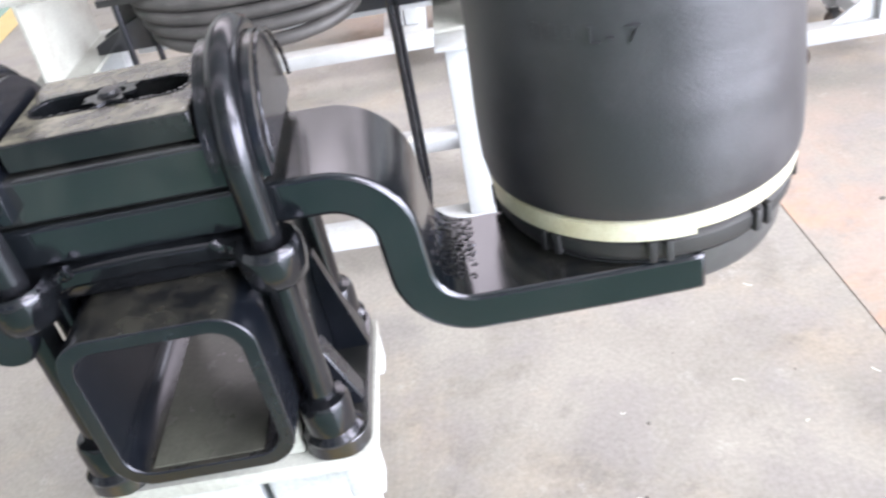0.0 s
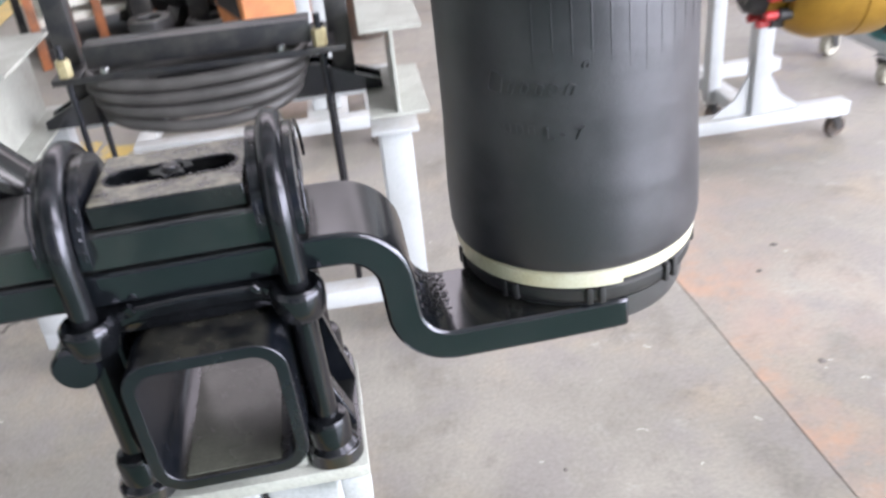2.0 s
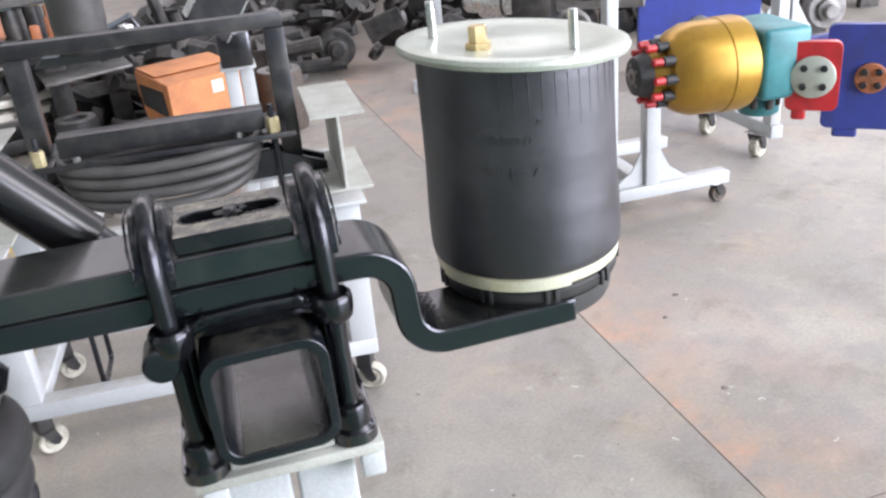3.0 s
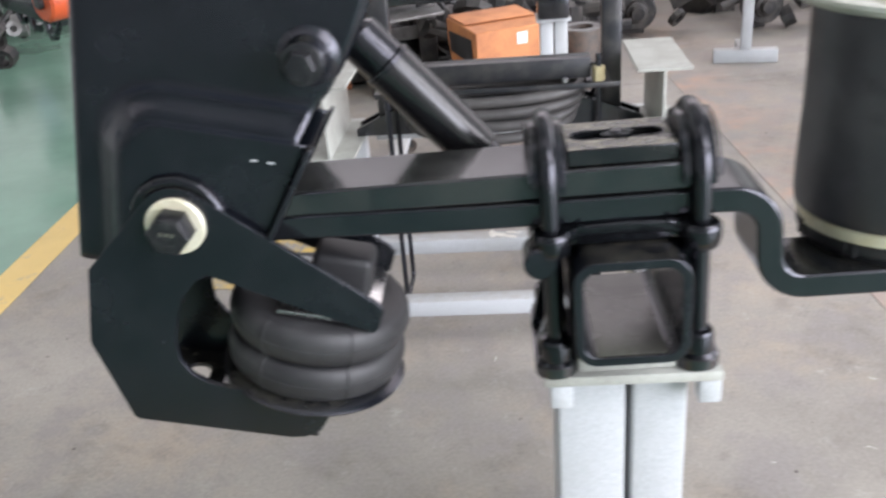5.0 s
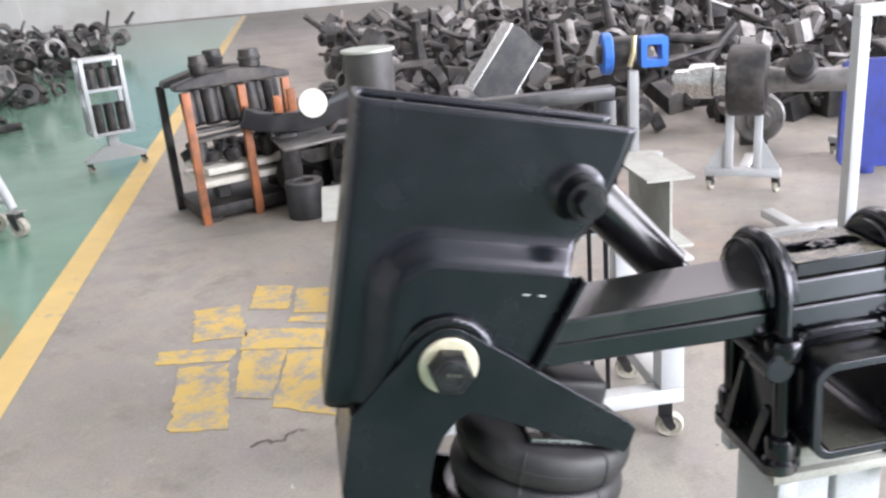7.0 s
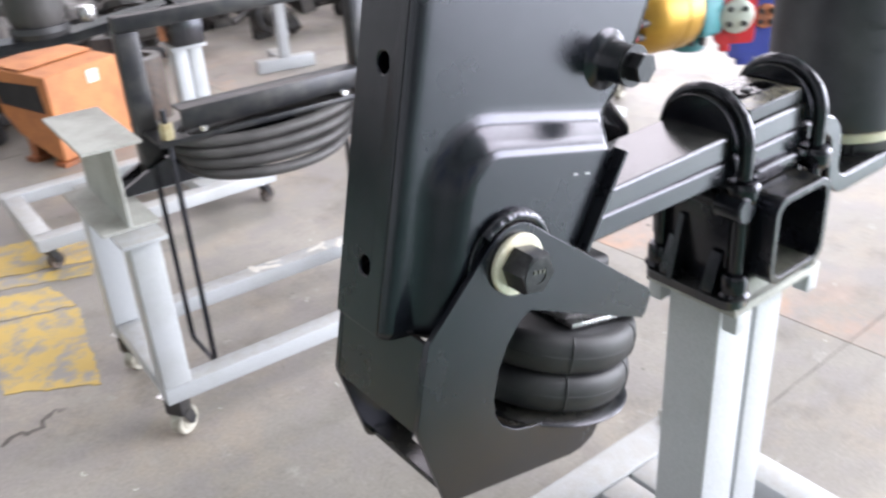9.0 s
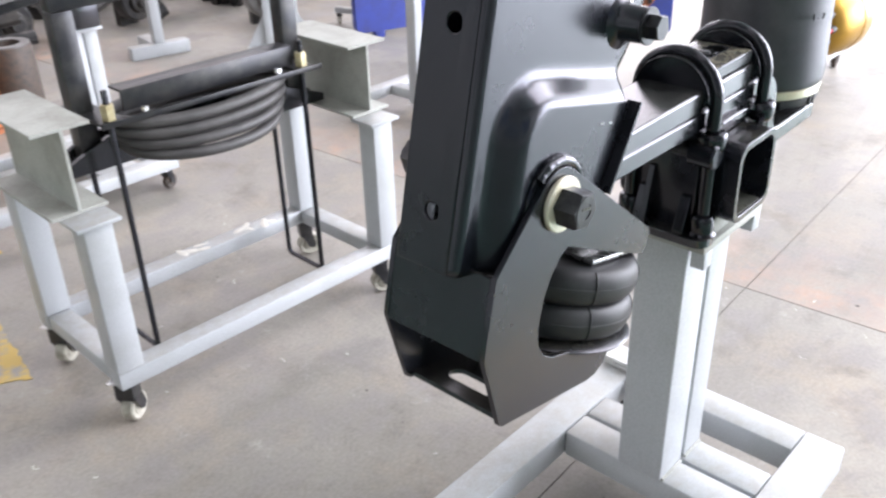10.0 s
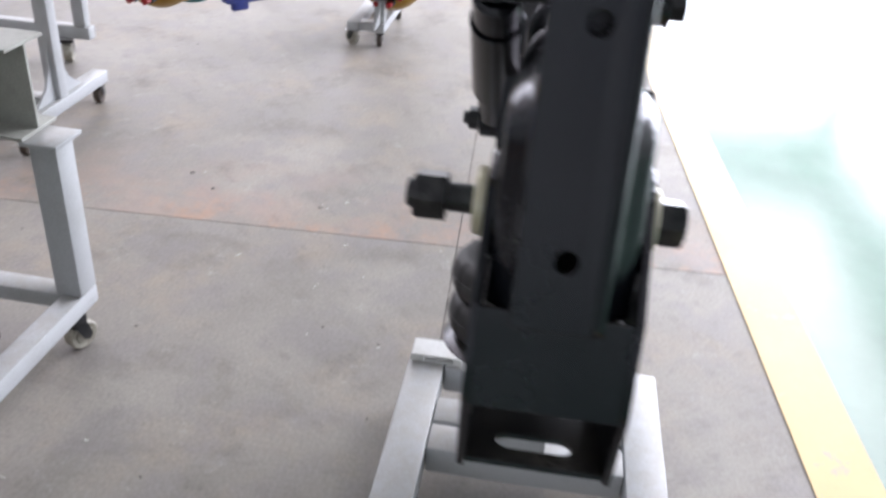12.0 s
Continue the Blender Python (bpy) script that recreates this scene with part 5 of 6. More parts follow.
def gantry():
    g = thing("lifting_frame", CART, "white steel lifting frame on a splayed foot", "frame")
    part("post", block(1.80, 1.86, 2.62, 2.69, 0.10, 1.30, 0.004), GREY_PAINT, g)
    part("beam", block(1.80, 2.80, 2.625, 2.685, 1.301, 1.36, 0.004), GREY_PAINT, g)
    part("post", block(2.74, 2.80, 2.62, 2.69, 0.221, 1.30, 0.004), GREY_PAINT, g)
    part("foot", block(1.79, 1.87, 2.99, 3.45, 0.05, 0.099, 0.004), GREY_PAINT, g)
    part("foot", block(2.735, 2.805, 2.60, 3.32, 0.150, 0.220, 0.004), GREY_PAINT, g)
    caster(g, 1.83, 3.3, 0.05, 0.022, CASTER_DARK)
    caster(g, 1.83, 2.64, 0.10, 0.038, CASTER_DARK)
    caster(g, 2.76, 2.76, 0.150, 0.062, CASTER, 25)
    caster(g, 2.74, 3.24, 0.150, 0.062, CASTER, 25)
    return g


gantry()


def a_stand(m, load):
    s = thing("axle_stand", m, "white A-shaped axle stand on casters carrying a wheel end", "stand", "axle stands")
    part("base", block(-0.24, 0.24, -0.03, 0.03, 0.105, 0.155, 0.004), GREY_PAINT, s)
    part("base", block(-0.03, 0.03, 0.031, 0.42, 0.105, 0.154, 0.004), GREY_PAINT, s)
    for x in (-0.09, 0.09):
        part("post", block(x - 0.025, x + 0.025, -0.025, 0.025, 0.156, 0.52, 0.004), GREY_PAINT, s)
    for k in (-1, 1):
        part("gusset", sheet([(k * 0.116, 0.156), (k * 0.235, 0.156), (k * 0.116, 0.36)], [], -0.006, 0.006), GREY_PAINT, s)
        caster(s, k * 0.21, 0.0, 0.105, 0.036, CASTER, 70)
    caster(s, 0, 0.39, 0.105, 0.036, CASTER, 30)
    at = Matrix.Translation((0, 0, 0.74)) @ ALONG_X
    part("spindle", lathe([(0, -0.46), (0.055, -0.46), (0.075, -0.44), (0.080, -0.36), (0.105, -0.35), (0.115, -0.33), (0.115, -0.20), (0.095, -0.19), (0.095, -0.10), (0, -0.10)], 36, at), load, s, "bare metal wheel spindle")
    part("drum", lathe([(0.10, -0.10), (0.215, -0.10), (0.228, -0.085), (0.228, 0.10), (0.215, 0.13), (0.10, 0.14), (0.10, -0.10)], 44, at), PARTS_DARK, s, "dark brake drum")
    for k in range(8):
        t = radians(45 * k + 10)
        part("stud", rod(0.013, (-0.150, 0.165 * math.cos(t), 0.74 + 0.165 * math.sin(t)), (-0.098, 0.165 * math.cos(t), 0.74 + 0.165 * math.sin(t)), 10), STEEL, s)
    part("beam", lathe([(0, 0.14), (0.09, 0.14), (0.075, 0.20), (0.072, 0.66), (0, 0.66)], 28, at), PARTS_GREY, s, "grey axle beam")
    part("brake_chamber", lathe([(0, 0), (0.075, 0), (0.085, 0.02), (0.085, 0.08), (0.095, 0.085), (0.095, 0.10), (0.08, 0.11), (0.07, 0.17), (0, 0.175)], 24, Matrix.Translation((0.34, -0.10, 0.80)) @ Matrix.Rotation(radians(60), 4, "X")), PARTS_DARK, s, "dark brake chamber")
    part("saddle", block(-0.12, 0.12, -0.04, 0.04, 0.521, 0.545, 0.003), GREY_PAINT, s)
    return s


a_stand(pose(1.86, 3.82, 0, 0, 0, -34) @ Matrix.Scale(0.93, 4), STEEL)
a_stand(pose(2.889, 4.046, 0, 0, 0, 12) @ Matrix.Scale(0.84, 4), PARTS_GREY)
a_stand(pose(4.02, 4.50, 0, 0, 0, -6) @ Matrix.Scale(0.84, 4), PARTS_DARK)


def winch_post():
    w = thing("winch_post", pose(1.50, 4.72, 0, 0, 0, -10) @ Matrix.Scale(0.84, 4), "white T-shaped post with a blue winch on top", "post")
    part("foot", block(-0.24, 0.24, -0.05, 0.05, 0.0, 0.10, 0.006), GREY_PAINT, w)
    part("foot", block(-0.05, 0.05, 0.051, 0.35, 0.0, 0.099, 0.006), GREY_PAINT, w)
    part("post", block(-0.04, 0.04, -0.04, 0.04, 0.101, 0.80, 0.005), GREY_PAINT, w)
    at = Matrix.Translation((-0.06, 0, 0.955)) @ ALONG_X
    win = part("winch", lathe([(0.075, -0.20), (0.16, -0.20), (0.17, -0.19), (0.17, -0.13), (0.16, -0.12), (0.075, -0.12), (0.075, -0.20)], 36, at), BLUE_BRIGHT, w, "bright blue winch flange")
    part("drum", lathe([(0, -0.23), (0.07, -0.23), (0.13, -0.12), (0.135, 0.02), (0.12, 0.06), (0, 0.06)], 32, at), PARTS_DARK, win, "dark winch drum")
    part("gearbox", sheet(rounded(0.05, 0.27, 0.83, 1.07, 0.02, 4), [rounded(0.10, 0.22, 0.89, 1.01, 0.01, 2)], -0.09, 0.09), BLUE_BRIGHT, win, "bright blue square gear frame")
    part("strap", tube_along([(-0.02, -0.15, 1.10), (-0.03, -0.17, 0.98), (-0.06, -0.16, 0.86)], 0.022, 8), YELLOW_ZINC, win, "pale yellow strap")
    return w


winch_post()


def carton():
    c = thing("carton", pose(-0.125, 4.20, 0, 0, 0, 24) @ Matrix.Scale(0.857, 4), "orange-brown cardboard carton with a black print panel", "carton")
    part("pallet_block", block(-0.27, 0.27, 0.0, 0.06, 0.0295, 0.150), RUST_ORANGE, c)
    # the lower edge of the end is cut away in a slope
    ends = [(-0.26, 0.03), (-0.20, 0.035), (0.10, 0.17), (0.21, 0.29), (0.26, 0.44), (0.26, 0.585), (-0.26, 0.555)]
    part("body", shift(sheet(ends, [], -0.28, 0.28), Matrix.Rotation(radians(90), 4, "Z")), ORANGE, c, bevel=0.008)
    part("flap", shift(block(-0.27, 0.27, -0.05, 0.255, 0.0, 0.006, 0.002), pose(0, 0, 0.580, 3.5, 0, 0)), ORANGE, c)
    panel = shift(sheet([(-0.20, 0.33), (0.20, 0.36), (0.22, 0.50), (-0.18, 0.50)], [], 0.2805, 0.284), Matrix.Rotation(radians(90), 4, "Z"))
    part("print_panel", panel, RUBBER, c, "black print panel")
    part("seal", block(0.02, 0.10, -0.2635, -0.2605, 0.44, 0.52, 0.001), WHITE_SHEET, c, "small white label")
    part("pallet_board", block(-0.30, 0.30, -0.28, -0.18, 0.0, 0.029), RUST_ORANGE, c)
    part("pallet_board", block(-0.30, 0.30, -0.02, 0.08, 0.0, 0.029), RUST_ORANGE, c)
    return c


carton()


def storage_rack():
    r = thing("storage_rack", pose(-1.29, 4.92, 0, 0, 0, 22) @ Matrix.Diagonal((0.82, 0.82, 0.98, 1)), "rusty orange post rack with white sheets between dark castings", "rack")
    part("pallet", block(-0.42, 0.42, -0.32, 0.32, 0.03, 0.11, 0.004), PARTS_DARK, r)
    for x in (-0.36, 0.30):
        part("skid", block(x, x + 0.08, -0.32, 0.32, 0.0, 0.0295), PARTS_DARK, r)
    for x, y, mat in ((-0.40, -0.34, RUST_ORANGE), (0.04, -0.34, RUST_ORANGE), (-0.43, 0.30, DARK_STEEL), (0.42, -0.30, RUST_ORANGE), (0.40, 0.30, DARK_STEEL)):
        part("post", block(x - 0.032, x + 0.032, y - 0.025, y + 0.025, 0.0, 0.88, 0.004), mat, r)
    for k in range(2):
        dx = 0.03 * math.sin(k * 2.1)
        part("white_sheet", shift(block(-0.36, 0.36, -0.29, 0.27, 0.0, 0.045, 0.008), pose(dx, 0.02 * math.cos(k), 0.23 + 0.085 * k, 0, 0, 4 * math.sin(k * 1.7))), WHITE_SHEET, r, "white foam sheet")
        part("spacer", block(-0.2 + dx, -0.1 + dx, -0.1, 0.1, 0.111 if k == 0 else 0.276, 0.2295 if k == 0 else 0.3145), PARTS_DARK, r)
    rnd = random.Random(33)
    for k in range(16):
        q, x, y = rnd.uniform(0.05, 0.085), -0.33 + 0.094 * (k % 8), rnd.uniform(-0.25, -0.12) if k < 8 else rnd.uniform(0.05, 0.2)
        z = 0.361 + q * 0.35
        part("ring_casting", shift(washer(q * 0.45, q, (0, 0, 0), (0, 0, rnd.uniform(0.05, 0.16)), 18), pose(x, y, z, rnd.uniform(-20, 20), rnd.uniform(-20, 20), 0)), PARTS_DARK, r, "greasy dark ring casting")
    for k in range(3):
        part("spring_leaf", shift(block(-0.34, 0.38, -0.05, 0.05, 0, 0.022, 0.004), pose(0.02 * k, -0.24 + 0.13 * k, 0.56 + 0.03 * k, 3, -4 + 3 * k, 5 * k - 4)), PARTS_GREY, r, "bare grey spring leaf")
    for k in range(9):
        q = 0.06 + 0.004 * (k % 3)
        part("ring_casting", washer(q * 0.45, q, (-0.34 + 0.085 * k, -0.20 + 0.05 * (k % 2), 0.64), (-0.34 + 0.085 * k, -0.14 + 0.05 * (k % 2), 0.86), 18), PARTS_DARK, r, "greasy dark ring casting")
    roof = [(-0.45, 0.881), (0.50, 0.881), (0.49, 0.915), (0.30, 0.965), (0.04, 0.985), (-0.20, 0.97), (-0.44, 0.92)]
    part("top_casting", sheet(roof, [], -0.24, -0.10), PARTS_DARK, r, "dark cast spring pack on top", bevel=0.01)
    part("top_casting", sheet(roof, [], 0.08, 0.24), PARTS_DARK, r, "dark cast spring pack on top", bevel=0.01)
    for x, y, q in ((-0.22, -0.17, 0.07), (0.20, -0.16, 0.085), (0.0, 0.16, 0.08)):
        part("brake_chamber", lathe([(0, 0), (q * 0.9, 0), (q, 0.012), (q, 0.05), (q * 1.12, 0.055), (q * 1.12, 0.068), (q, 0.073), (q * 0.9, 0.12), (0, 0.125)], 28, Matrix.Translation((x, y, 0.966))), PARTS_DARK, r, "dark brake chamber")
    return r


storage_rack()


def black_spring_arm():
    a = thing("spare_spring_arm", pose(-0.74, 4.66, 0, 0, 0, 8), "curved black spring arm with a white cap lying on dark castings", "spring arm")
    line = [(-0.44 + 0.08 * i, 0.60 + 0.55 * (-0.44 + 0.08 * i + 0.08) ** 2) for i in range(11)]
    part("arm", leaf(line, 0.13, 0.085), BLACK_DUSTY, a, bevel=0.012)
    part("cap", lathe([(0, 0), (0.082, 0), (0.092, 0.008), (0.092, 0.03), (0, 0.034)], 32, Matrix.Translation((0.012, -0.086, 0.715)) @ Matrix.Rotation(radians(90), 4, "X")), WHITE_SHEET, a, "round white cap")
    for x, k in ((-0.21, 0.11), (-0.12, 0.15)):
        part("clip", block(x - 0.028, x + 0.028, -0.130, -0.0865, 0.68, 0.68 + k, 0.012), RUST_ORANGE, a, "orange painted clip")
    part("plate", shift(block(-0.26, 0.24, -0.20, 0.12, 0, 0.018, 0.003), pose(0.0, -0.02, 0.487, 5, -3, 8)), PARTS_GREY, a, "bare grey plate under the arm")
    for x in (-0.16, 0.16):
        part("cradle", block(x - 0.06, x + 0.06, -0.02, 0.10, 0.0, 0.53, 0.01), PARTS_DARK, a)
    return a


black_spring_arm()


def rubber_drum(x, y, r, h, mat):
    d = thing("rubber_buffer", pose(x, y, 0), "dark cylindrical rubber buffer standing on the floor", "buffer", "rubber buffers")
    part("wall", lathe([(r * 0.55, 0.0), (r * 0.96, 0.0), (r, h * 0.05), (r, h * 0.94), (r * 0.95, h), (r * 0.60, h), (r * 0.55, h * 0.94), (r * 0.55, 0)], 40), mat, d)
    part("rim", washer(r * 0.58, r * 0.94, (0, 0, h), (0, 0, h + 0.008)), PARTS_GREY, d)
    return d


rubber_drum(-0.838, 4.47, 0.125, 0.235, RUBBER)
rubber_drum(-0.524, 4.655, 0.15, 0.145, RUBBER)
rubber_drum(0.387, 4.40, 0.14, 0.365, CASTER_DARK)


def tool_cabinet():
    c = thing("tool_cabinet", pose(-2.43, 6.65, 0, 0, 0, 24) @ Matrix.Scale(0.87, 4), "white frame cabinet with dark parts on a wheeled foot", "cabinet")
    for x in (-0.20, 0.16):
        for y in (-0.14, 0.12):
            part("post", block(x, x + 0.04, y, y + 0.04, 0.36, 1.10, 0.003), GREY_PAINT, c)
    for z in (0.36, 0.78, 1.06):
        part("shelf", block(-0.199, 0.199, -0.139, 0.159, z, z + 0.03, 0.003), GREY_PAINT, c)
    part("column", block(-0.05, 0.05, -0.03, 0.05, 0.15, 0.36, 0.003), GREY_PAINT, c)
    part("foot", sheet([(-0.30, 0.10), (0.30, 0.10), (0.30, 0.13), (0.08, 0.24), (-0.08, 0.24), (-0.30, 0.13)], [], -0.04, 0.04), GREY_PAINT, c, bevel=0.003)
    for k in range(6):
        part("stored_part", rod(0.05, (-0.11 + 0.11 * (k % 3), -0.09, 0.391 + 0.42 * (k // 3)), (-0.11 + 0.11 * (k % 3), -0.09, 0.66 + 0.34 * (k // 3)), 14), PARTS_DARK, c)
    for x in (-0.26, 0.26):
        caster(c, x, 0, 0.10, 0.036, CASTER, 30)
    return c


tool_cabinet()


def chain_trolley():
    c = thing("chain_hoist_trolley", pose(-2.80, 4.98, 0, 0, 0, -36) @ Matrix.Scale(0.90, 4), "white two-legged trolley with an orange hoist and black chain", "trolley")
    part("leg", tube_along([(-0.24, -0.06, 1.16), (-0.23, -0.06, 1.0), (-0.185, -0.06, 0.50), (-0.165, -0.06, 0.225)], 0.036, 12), GREY_PAINT, c)
    part("leg", tube_along([(-0.17, -0.10, 1.16), (-0.13, -0.10, 0.98), (-0.05, -0.10, 0.66), (0.05, -0.10, 0.42), (0.11, -0.10, 0.30), (0.145, -0.10, 0.215)], 0.034, 12), GREY_PAINT, c)
    part("cross_rail", tube_along([(-0.20, -0.06, 0.25), (-0.02, -0.08, 0.27), (0.13, -0.10, 0.25)], 0.022, 10), GREY_PAINT, c)
    caster(c, -0.165, -0.06, 0.19, 0.072, CASTER, 40)
    caster(c, 0.145, -0.10, 0.19, 0.072, CASTER, 10)
    part("boom", block(-1.55, -0.12, -0.32, -0.02, 1.14, 1.22, 0.006), BLACK, c, "black boom carrying the hoist")
    hoist = part("hoist", lathe([(0, -0.13), (0.13, -0.13), (0.15, -0.11), (0.15, 0.09), (0.12, 0.12), (0, 0.12)], 32, Matrix.Translation((-0.23, -0.27, 0.77)) @ ALONG_Y), ORANGE_RED, c, "orange hoist housing")
    part("hub_cap", rod(0.05, (-0.23, -0.44, 0.77), (-0.23, -0.395, 0.77), 20, 0.2), DARK_STEEL, hoist)
    for k in range(16):
        link = [(0.036 * math.cos(a), 0, 0.022 * math.sin(a)) for a in [2 * math.pi * i / 10 for i in range(10)]]
        u = k / 15
        part("chain_link", shift(tube_along(link, 0.010, 6, True), pose(-0.28 - 0.56 * u, -0.26 + 0.18 * u, 0.62 - 0.17 * u - 0.06 * math.sin(math.pi * u), 90 * (k % 2), -22, 0)), BLACK, c)
    part("hanger_strap", block(-1.00, -0.92, -0.10, -0.04, 0.60, 1.14, 0.006), BLACK, c)
    part("hoist_strap", block(-0.26, -0.20, -0.31, -0.23, 0.88, 1.18, 0.004), BLACK, c)
    part("lifting_bar", shift(block(-0.36, 0.36, -0.05, 0.05, -0.06, 0.17, 0.012), pose(-1.03, -0.07, 0.62, 0, 12, 8)), BLACK_LEAF, c)
    for x, z in ((-1.30, 0.66), (-1.10, 0.60), (-0.86, 0.55)):
        part("hook", tube_along([(x, -0.07, z), (x, -0.07, z - 0.10), (x + 0.03, -0.07, z - 0.16), (x + 0.08, -0.07, z - 0.15), (x + 0.09, -0.07, z - 0.10)], 0.030, 8), BLACK_LEAF, c)
    return c


chain_trolley()

# a lone post with a boxed foot beside the aisle
_p = thing("sign_post", pose(1.735, -0.208, 0) @ Matrix.Scale(0.925, 4), "pale grey upright with a boxed foot on a caster", "post")
part("post", block(-0.035, 0.035, -0.030, 0.030, 0.16, 1.25, 0.004), GREY_PAINT, _p)
part("foot_box", block(-0.045, 0.045, -0.05, 0.05, 0.10, 0.165, 0.006), GREY_PAINT, _p)
part("arm", block(-0.03, 0.75, -0.03, 0.03, 1.19, 1.25, 0.004), GREY_PAINT, _p)
part("post", block(0.69, 0.75, -0.03, 0.03, 0.16, 1.189, 0.004), GREY_PAINT, _p)
part("foot_box", block(0.675, 0.765, -0.05, 0.05, 0.10, 0.165, 0.006), GREY_PAINT, _p)
caster(_p, 0.0, 0.0, 0.10, 0.036, CASTER_DARK, 20)
caster(_p, 0.72, 0.0, 0.10, 0.036, CASTER_DARK, 20)


# a pale channel bar lying across the castings beside the rack
solo("steel_channel", shift(sheet([(-0.11, 0.0), (0.11, 0.0), (0.11, 0.09), (0.10, 0.09), (0.10, 0.012), (-0.10, 0.012), (-0.10, 0.09), (-0.11, 0.09)], [], -0.42, 0.42), Matrix.Rotation(radians(90), 4, "Z")), PARTS_GREY, "bare grey steel channel lying on the castings", "channel", m=pose(-0.49, 4.92, 0.30, 4, -3, 6), bevel=0.003)


# ---- rows of stored axles and heaps of parts ----
def stored_axle(m, mat, drum):
    a = thing("stored_axle", m, "greasy dark axle with brake drums in a storage row", "axle", "stored axles")
    part("beam", rod(0.065, (-0.62, 0, 0.30), (0.62, 0, 0.30), 16), mat, a)
    for s in (-1, 1):
        d = lathe([(0, 0.60), (0.21, 0.60), (0.22, 0.62), (0.22, 0.78), (0.20, 0.80), (0.13, 0.80), (0.12, 0.86), (0.08, 0.87), (0.07, 0.95), (0, 0.95)], 26, Matrix.Translation((0, 0, 0.30)) @ (ALONG_X if s > 0 else Matrix.Rotation(radians(-90), 4, "Y")))
        part("brake_drum", d, drum, a)
        part("chamber", rod(0.07, (s * 0.40, -0.06, 0.42), (s * 0.40, -0.24, 0.46), 14), mat, a)
    part("spring_seat", block(-0.38, -0.24, -0.09, 0.09, 0.36, 0.43, 0.008), mat, a)
    part("spring_seat", block(0.24, 0.38, -0.09, 0.09, 0.36, 0.43, 0.008), mat, a)
    for x in (-0.5, 0.5):
        part("cradle", block(x - 0.05, x + 0.05, -0.12, 0.12, 0.0, 0.236), PARTS_DARK, a)
    return a


_rng = random.Random(7)
FAR = moved((0.6, 6.5), (0.54, 5.40), 0.81, -1)
_first = stored_axle(FAR @ pose(0.6, 6.9, 0, 0, 0, 80), PARTS_DARK, PARTS_DARK)
_second = stored_axle(FAR @ pose(3.2, 6.4, 0, 0, 0, 72), PARTS_DARK, PARTS_GREY)
for _r in range(5):
    for _c in range(9):
        _x, _y = -0.9 + 1.05 * _c + _rng.uniform(-0.12, 0.12) + 0.25 * _r, 7.4 + 2.15 * _r + _rng.uniform(-0.1, 0.1)
        if (_r == 0 and _c == 1) or _x > 8.5:
            continue
        copy_thing(_first if _rng.random() < 0.6 else _second, FAR @ pose(_x, _y, 0, 0, 0, 90 + _rng.uniform(-9, 9)))
for _k in range(5):
    copy_thing(_second, FAR @ pose(4.6 + 0.95 * _k, 6.2 + _rng.uniform(-0.2, 0.2), 0, 0, 0, 84 + _rng.uniform(-8, 8)))


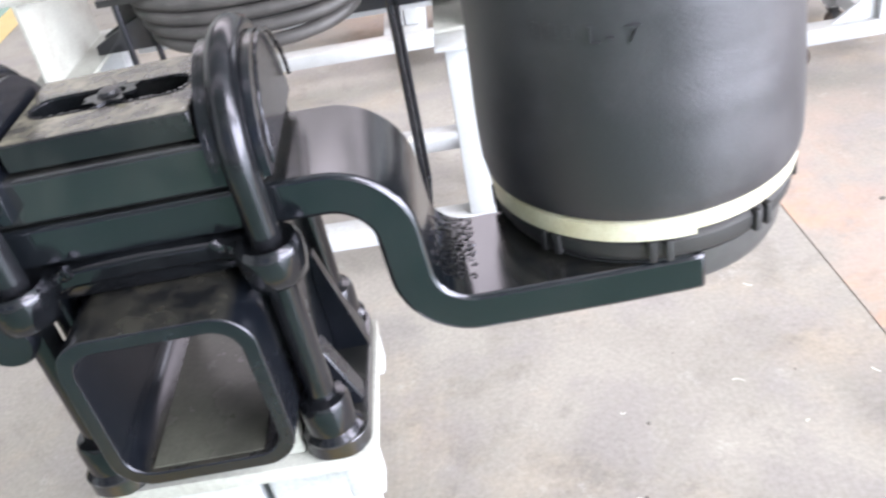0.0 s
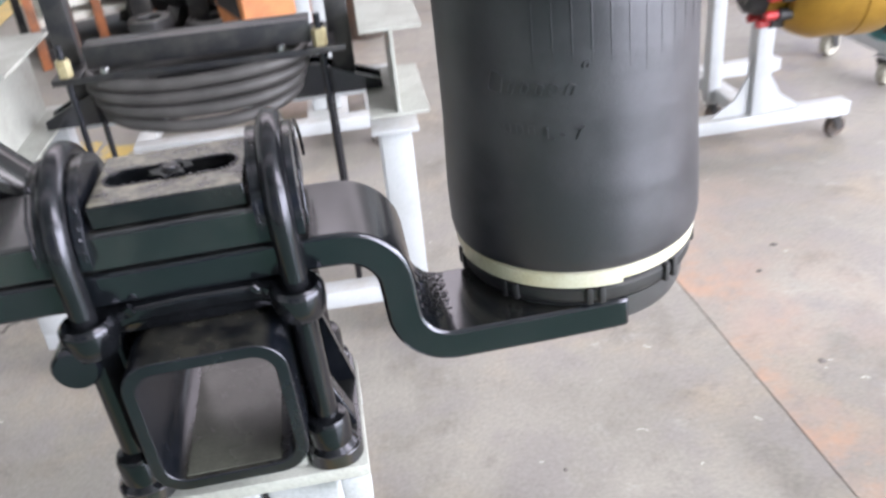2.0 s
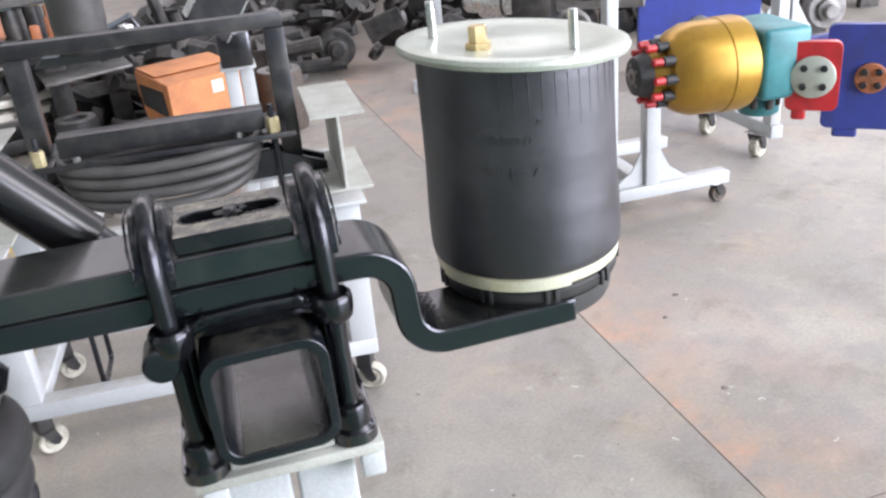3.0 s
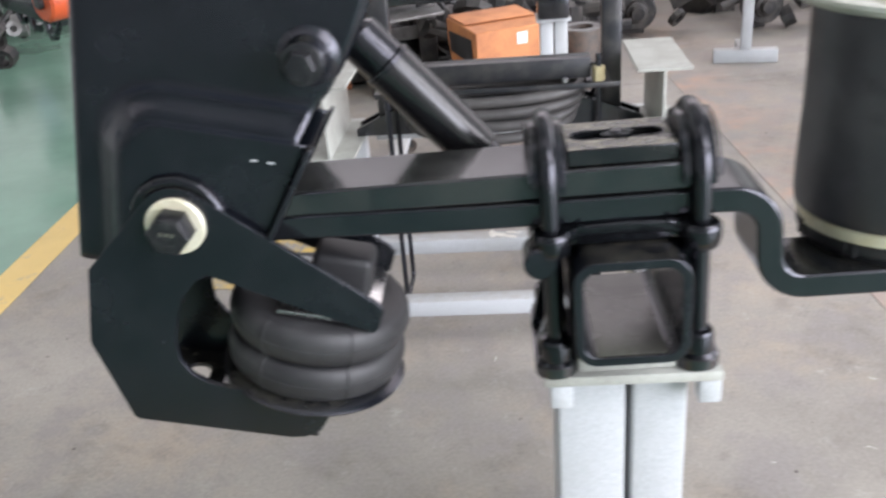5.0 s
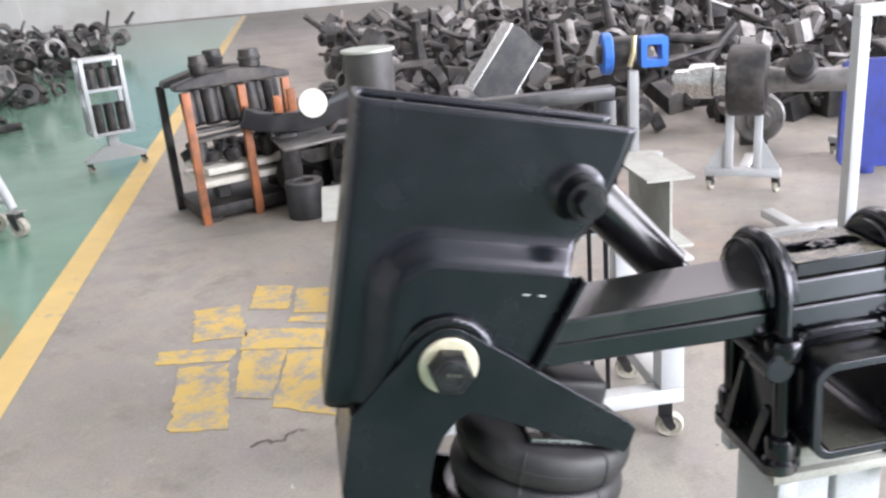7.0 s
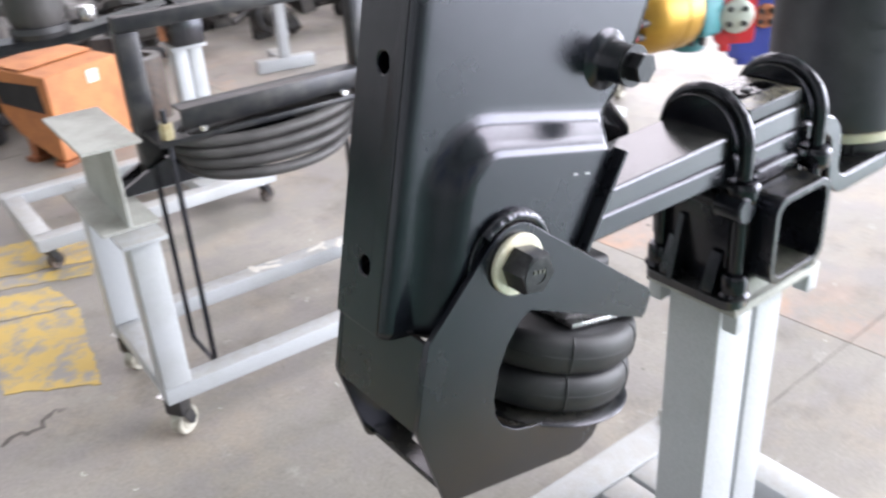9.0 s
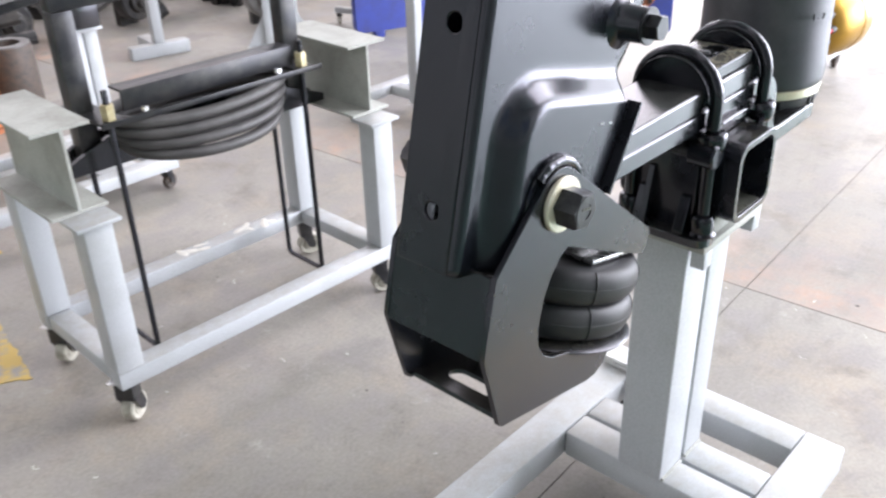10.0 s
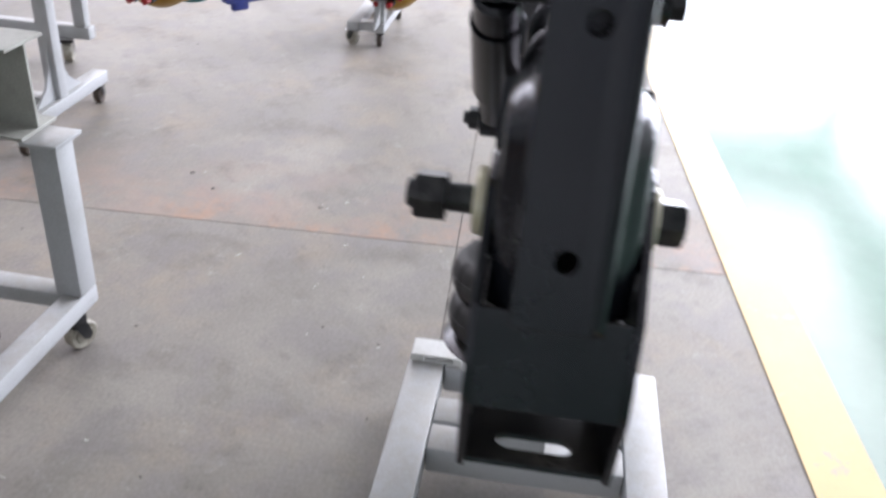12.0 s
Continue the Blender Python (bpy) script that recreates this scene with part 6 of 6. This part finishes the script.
def heap(name, label, mat, count, area, seed, low=0.05, high=0.85, split=False):
    """A heap of small iron castings: rings, stubs and blocks, joined."""
    rnd = random.Random(seed)
    verts, faces = [], []
    top = thing(name, pose(0, 0, 0), label, "parts heap") if split else None

    def push(pts, fs, m, kind):
        if split:
            me = bpy.data.meshes.new(kind)
            me.from_pydata([tuple(m @ Vector(p)) for p in pts], [], fs)
            me.materials.append(mat)
            new(kind, me).parent = top
            return
        o = len(verts)
        verts.extend([tuple(m @ Vector(p)) for p in pts])
        faces.extend([tuple(i + o for i in f) for f in fs])
    n = 10
    for _ in range(count):
        x, y = rnd.uniform(area[0], area[1]), rnd.uniform(area[2], area[3])
        z = low + (high - low) * rnd.random() ** 1.4
        m = Matrix.Translation((x, y, z)) @ Euler((rnd.uniform(-1.6, 1.6), rnd.uniform(-1.6, 1.6), rnd.uniform(0, 6))).to_matrix().to_4x4()
        kind = rnd.random()
        r, hh = rnd.uniform(0.05, 0.17), rnd.uniform(0.04, 0.22)
        if kind < 0.5:
            ri = r * rnd.uniform(0.4, 0.7)
            pts = [(q * math.cos(2 * math.pi * i / n), q * math.sin(2 * math.pi * i / n), zz) for q, zz in ((r, 0), (r, hh), (ri, hh), (ri, 0)) for i in range(n)]
            fs = [(k * n + i, k * n + (i + 1) % n, ((k + 1) % 4) * n + (i + 1) % n, ((k + 1) % 4) * n + i) for k in range(4) for i in range(n)]
        elif kind < 0.8:
            r *= 0.45
            hh *= 2.6
            pts = [(r * (1 if zz < hh / 2 else 0.7) * math.cos(2 * math.pi * i / n), r * (1 if zz < hh / 2 else 0.7) * math.sin(2 * math.pi * i / n), zz) for zz in (0, hh * 0.5, hh) for i in range(n)]
            fs = [(k * n + i, k * n + (i + 1) % n, (k + 1) * n + (i + 1) % n, (k + 1) * n + i) for k in range(2) for i in range(n)] + [tuple(range(n))[::-1], tuple(range(2 * n, 3 * n))]
        else:
            a, b, c = r * 1.2, r * 0.5, hh * 0.7
            pts = [(sx * a * (0.7 if sz > 0 else 1), sy * b, sz * c) for sz in (-1, 1) for sy in (-1, 1) for sx in (-1, 1)]
            fs = [(0, 2, 3, 1), (4, 5, 7, 6), (0, 1, 5, 4), (2, 6, 7, 3), (0, 4, 6, 2), (1, 3, 7, 5)]
        push(pts, fs, m, "ring_casting" if kind < 0.5 else "stub_casting" if kind < 0.8 else "block_casting")
    if split:
        return top
    me = bpy.data.meshes.new(name)
    me.from_pydata(verts, [], faces)
    me.materials.append(mat)
    me.validate()
    ob = new(name, me)
    return tagged(ob, label, "parts heap", "", "stuff")


heap("castings_heap", "heap of greasy dark iron castings along the hall", PARTS_DARK, 900, (-0.35, 7.2, 5.45, 13.7), 11, 0.05, 0.61)
heap("castings_heap", "heap of bare grey iron castings along the hall", PARTS_GREY, 250, (-0.35, 7.2, 5.6, 13.7), 12, 0.20, 0.70)
heap("castings_heap", "heap of dark iron castings beside the hall wall", PARTS_DARK, 460, (-7.6, -4.15, 6.0, 18.0), 13, 0.05, 0.60)
heap("castings_heap", "heap of grey iron castings beside the hall wall", PARTS_GREY, 140, (-7.6, -4.15, 6.4, 18.0), 14, 0.24, 0.65)
heap("castings_heap", "low heap of dark castings under the rack and carton", PARTS_DARK, 290, (-0.95, 0.40, 4.85, 6.2), 15, 0.04, 0.40, True)
heap("castings_heap", "distant heaps of dark machine parts", PARTS_DARK, 380, (9.0, 18.0, 2.5, 14.0), 16, 0.1, 0.9)


# ---- concrete slabs of the floor, with open joints ----
def slab_mesh(w, d):
    bm = block(0, w, 0, d, -0.0028, 0.0)
    me = bpy.data.meshes.new("slab")
    finish(me, bm, CONCRETE, 30)
    return me


_xs = sorted([JX + SLAB * k for k in range(-4, 7) if X0 < JX + SLAB * k < X1] + [X0 + 0.1, X1 - 0.1])
_ys = sorted([JY + SLAB * k for k in range(-3, 8) if Y0 < JY + SLAB * k < Y1] + [Y0 + 0.1, Y1 - 0.1])
_made = {}
for _xa, _xb in zip(_xs, _xs[1:]):
    for _ya, _yb in zip(_ys, _ys[1:]):
        _key = (round(_xb - _xa, 3), round(_yb - _ya, 3))
        if _key not in _made:
            _made[_key] = slab_mesh(_key[0] - 0.0042, _key[1] - 0.0042)
        _s = new("slab", _made[_key])
        _s.location = (_xa + 0.0021, _ya + 0.0021, 0)
        _s.parent = floor
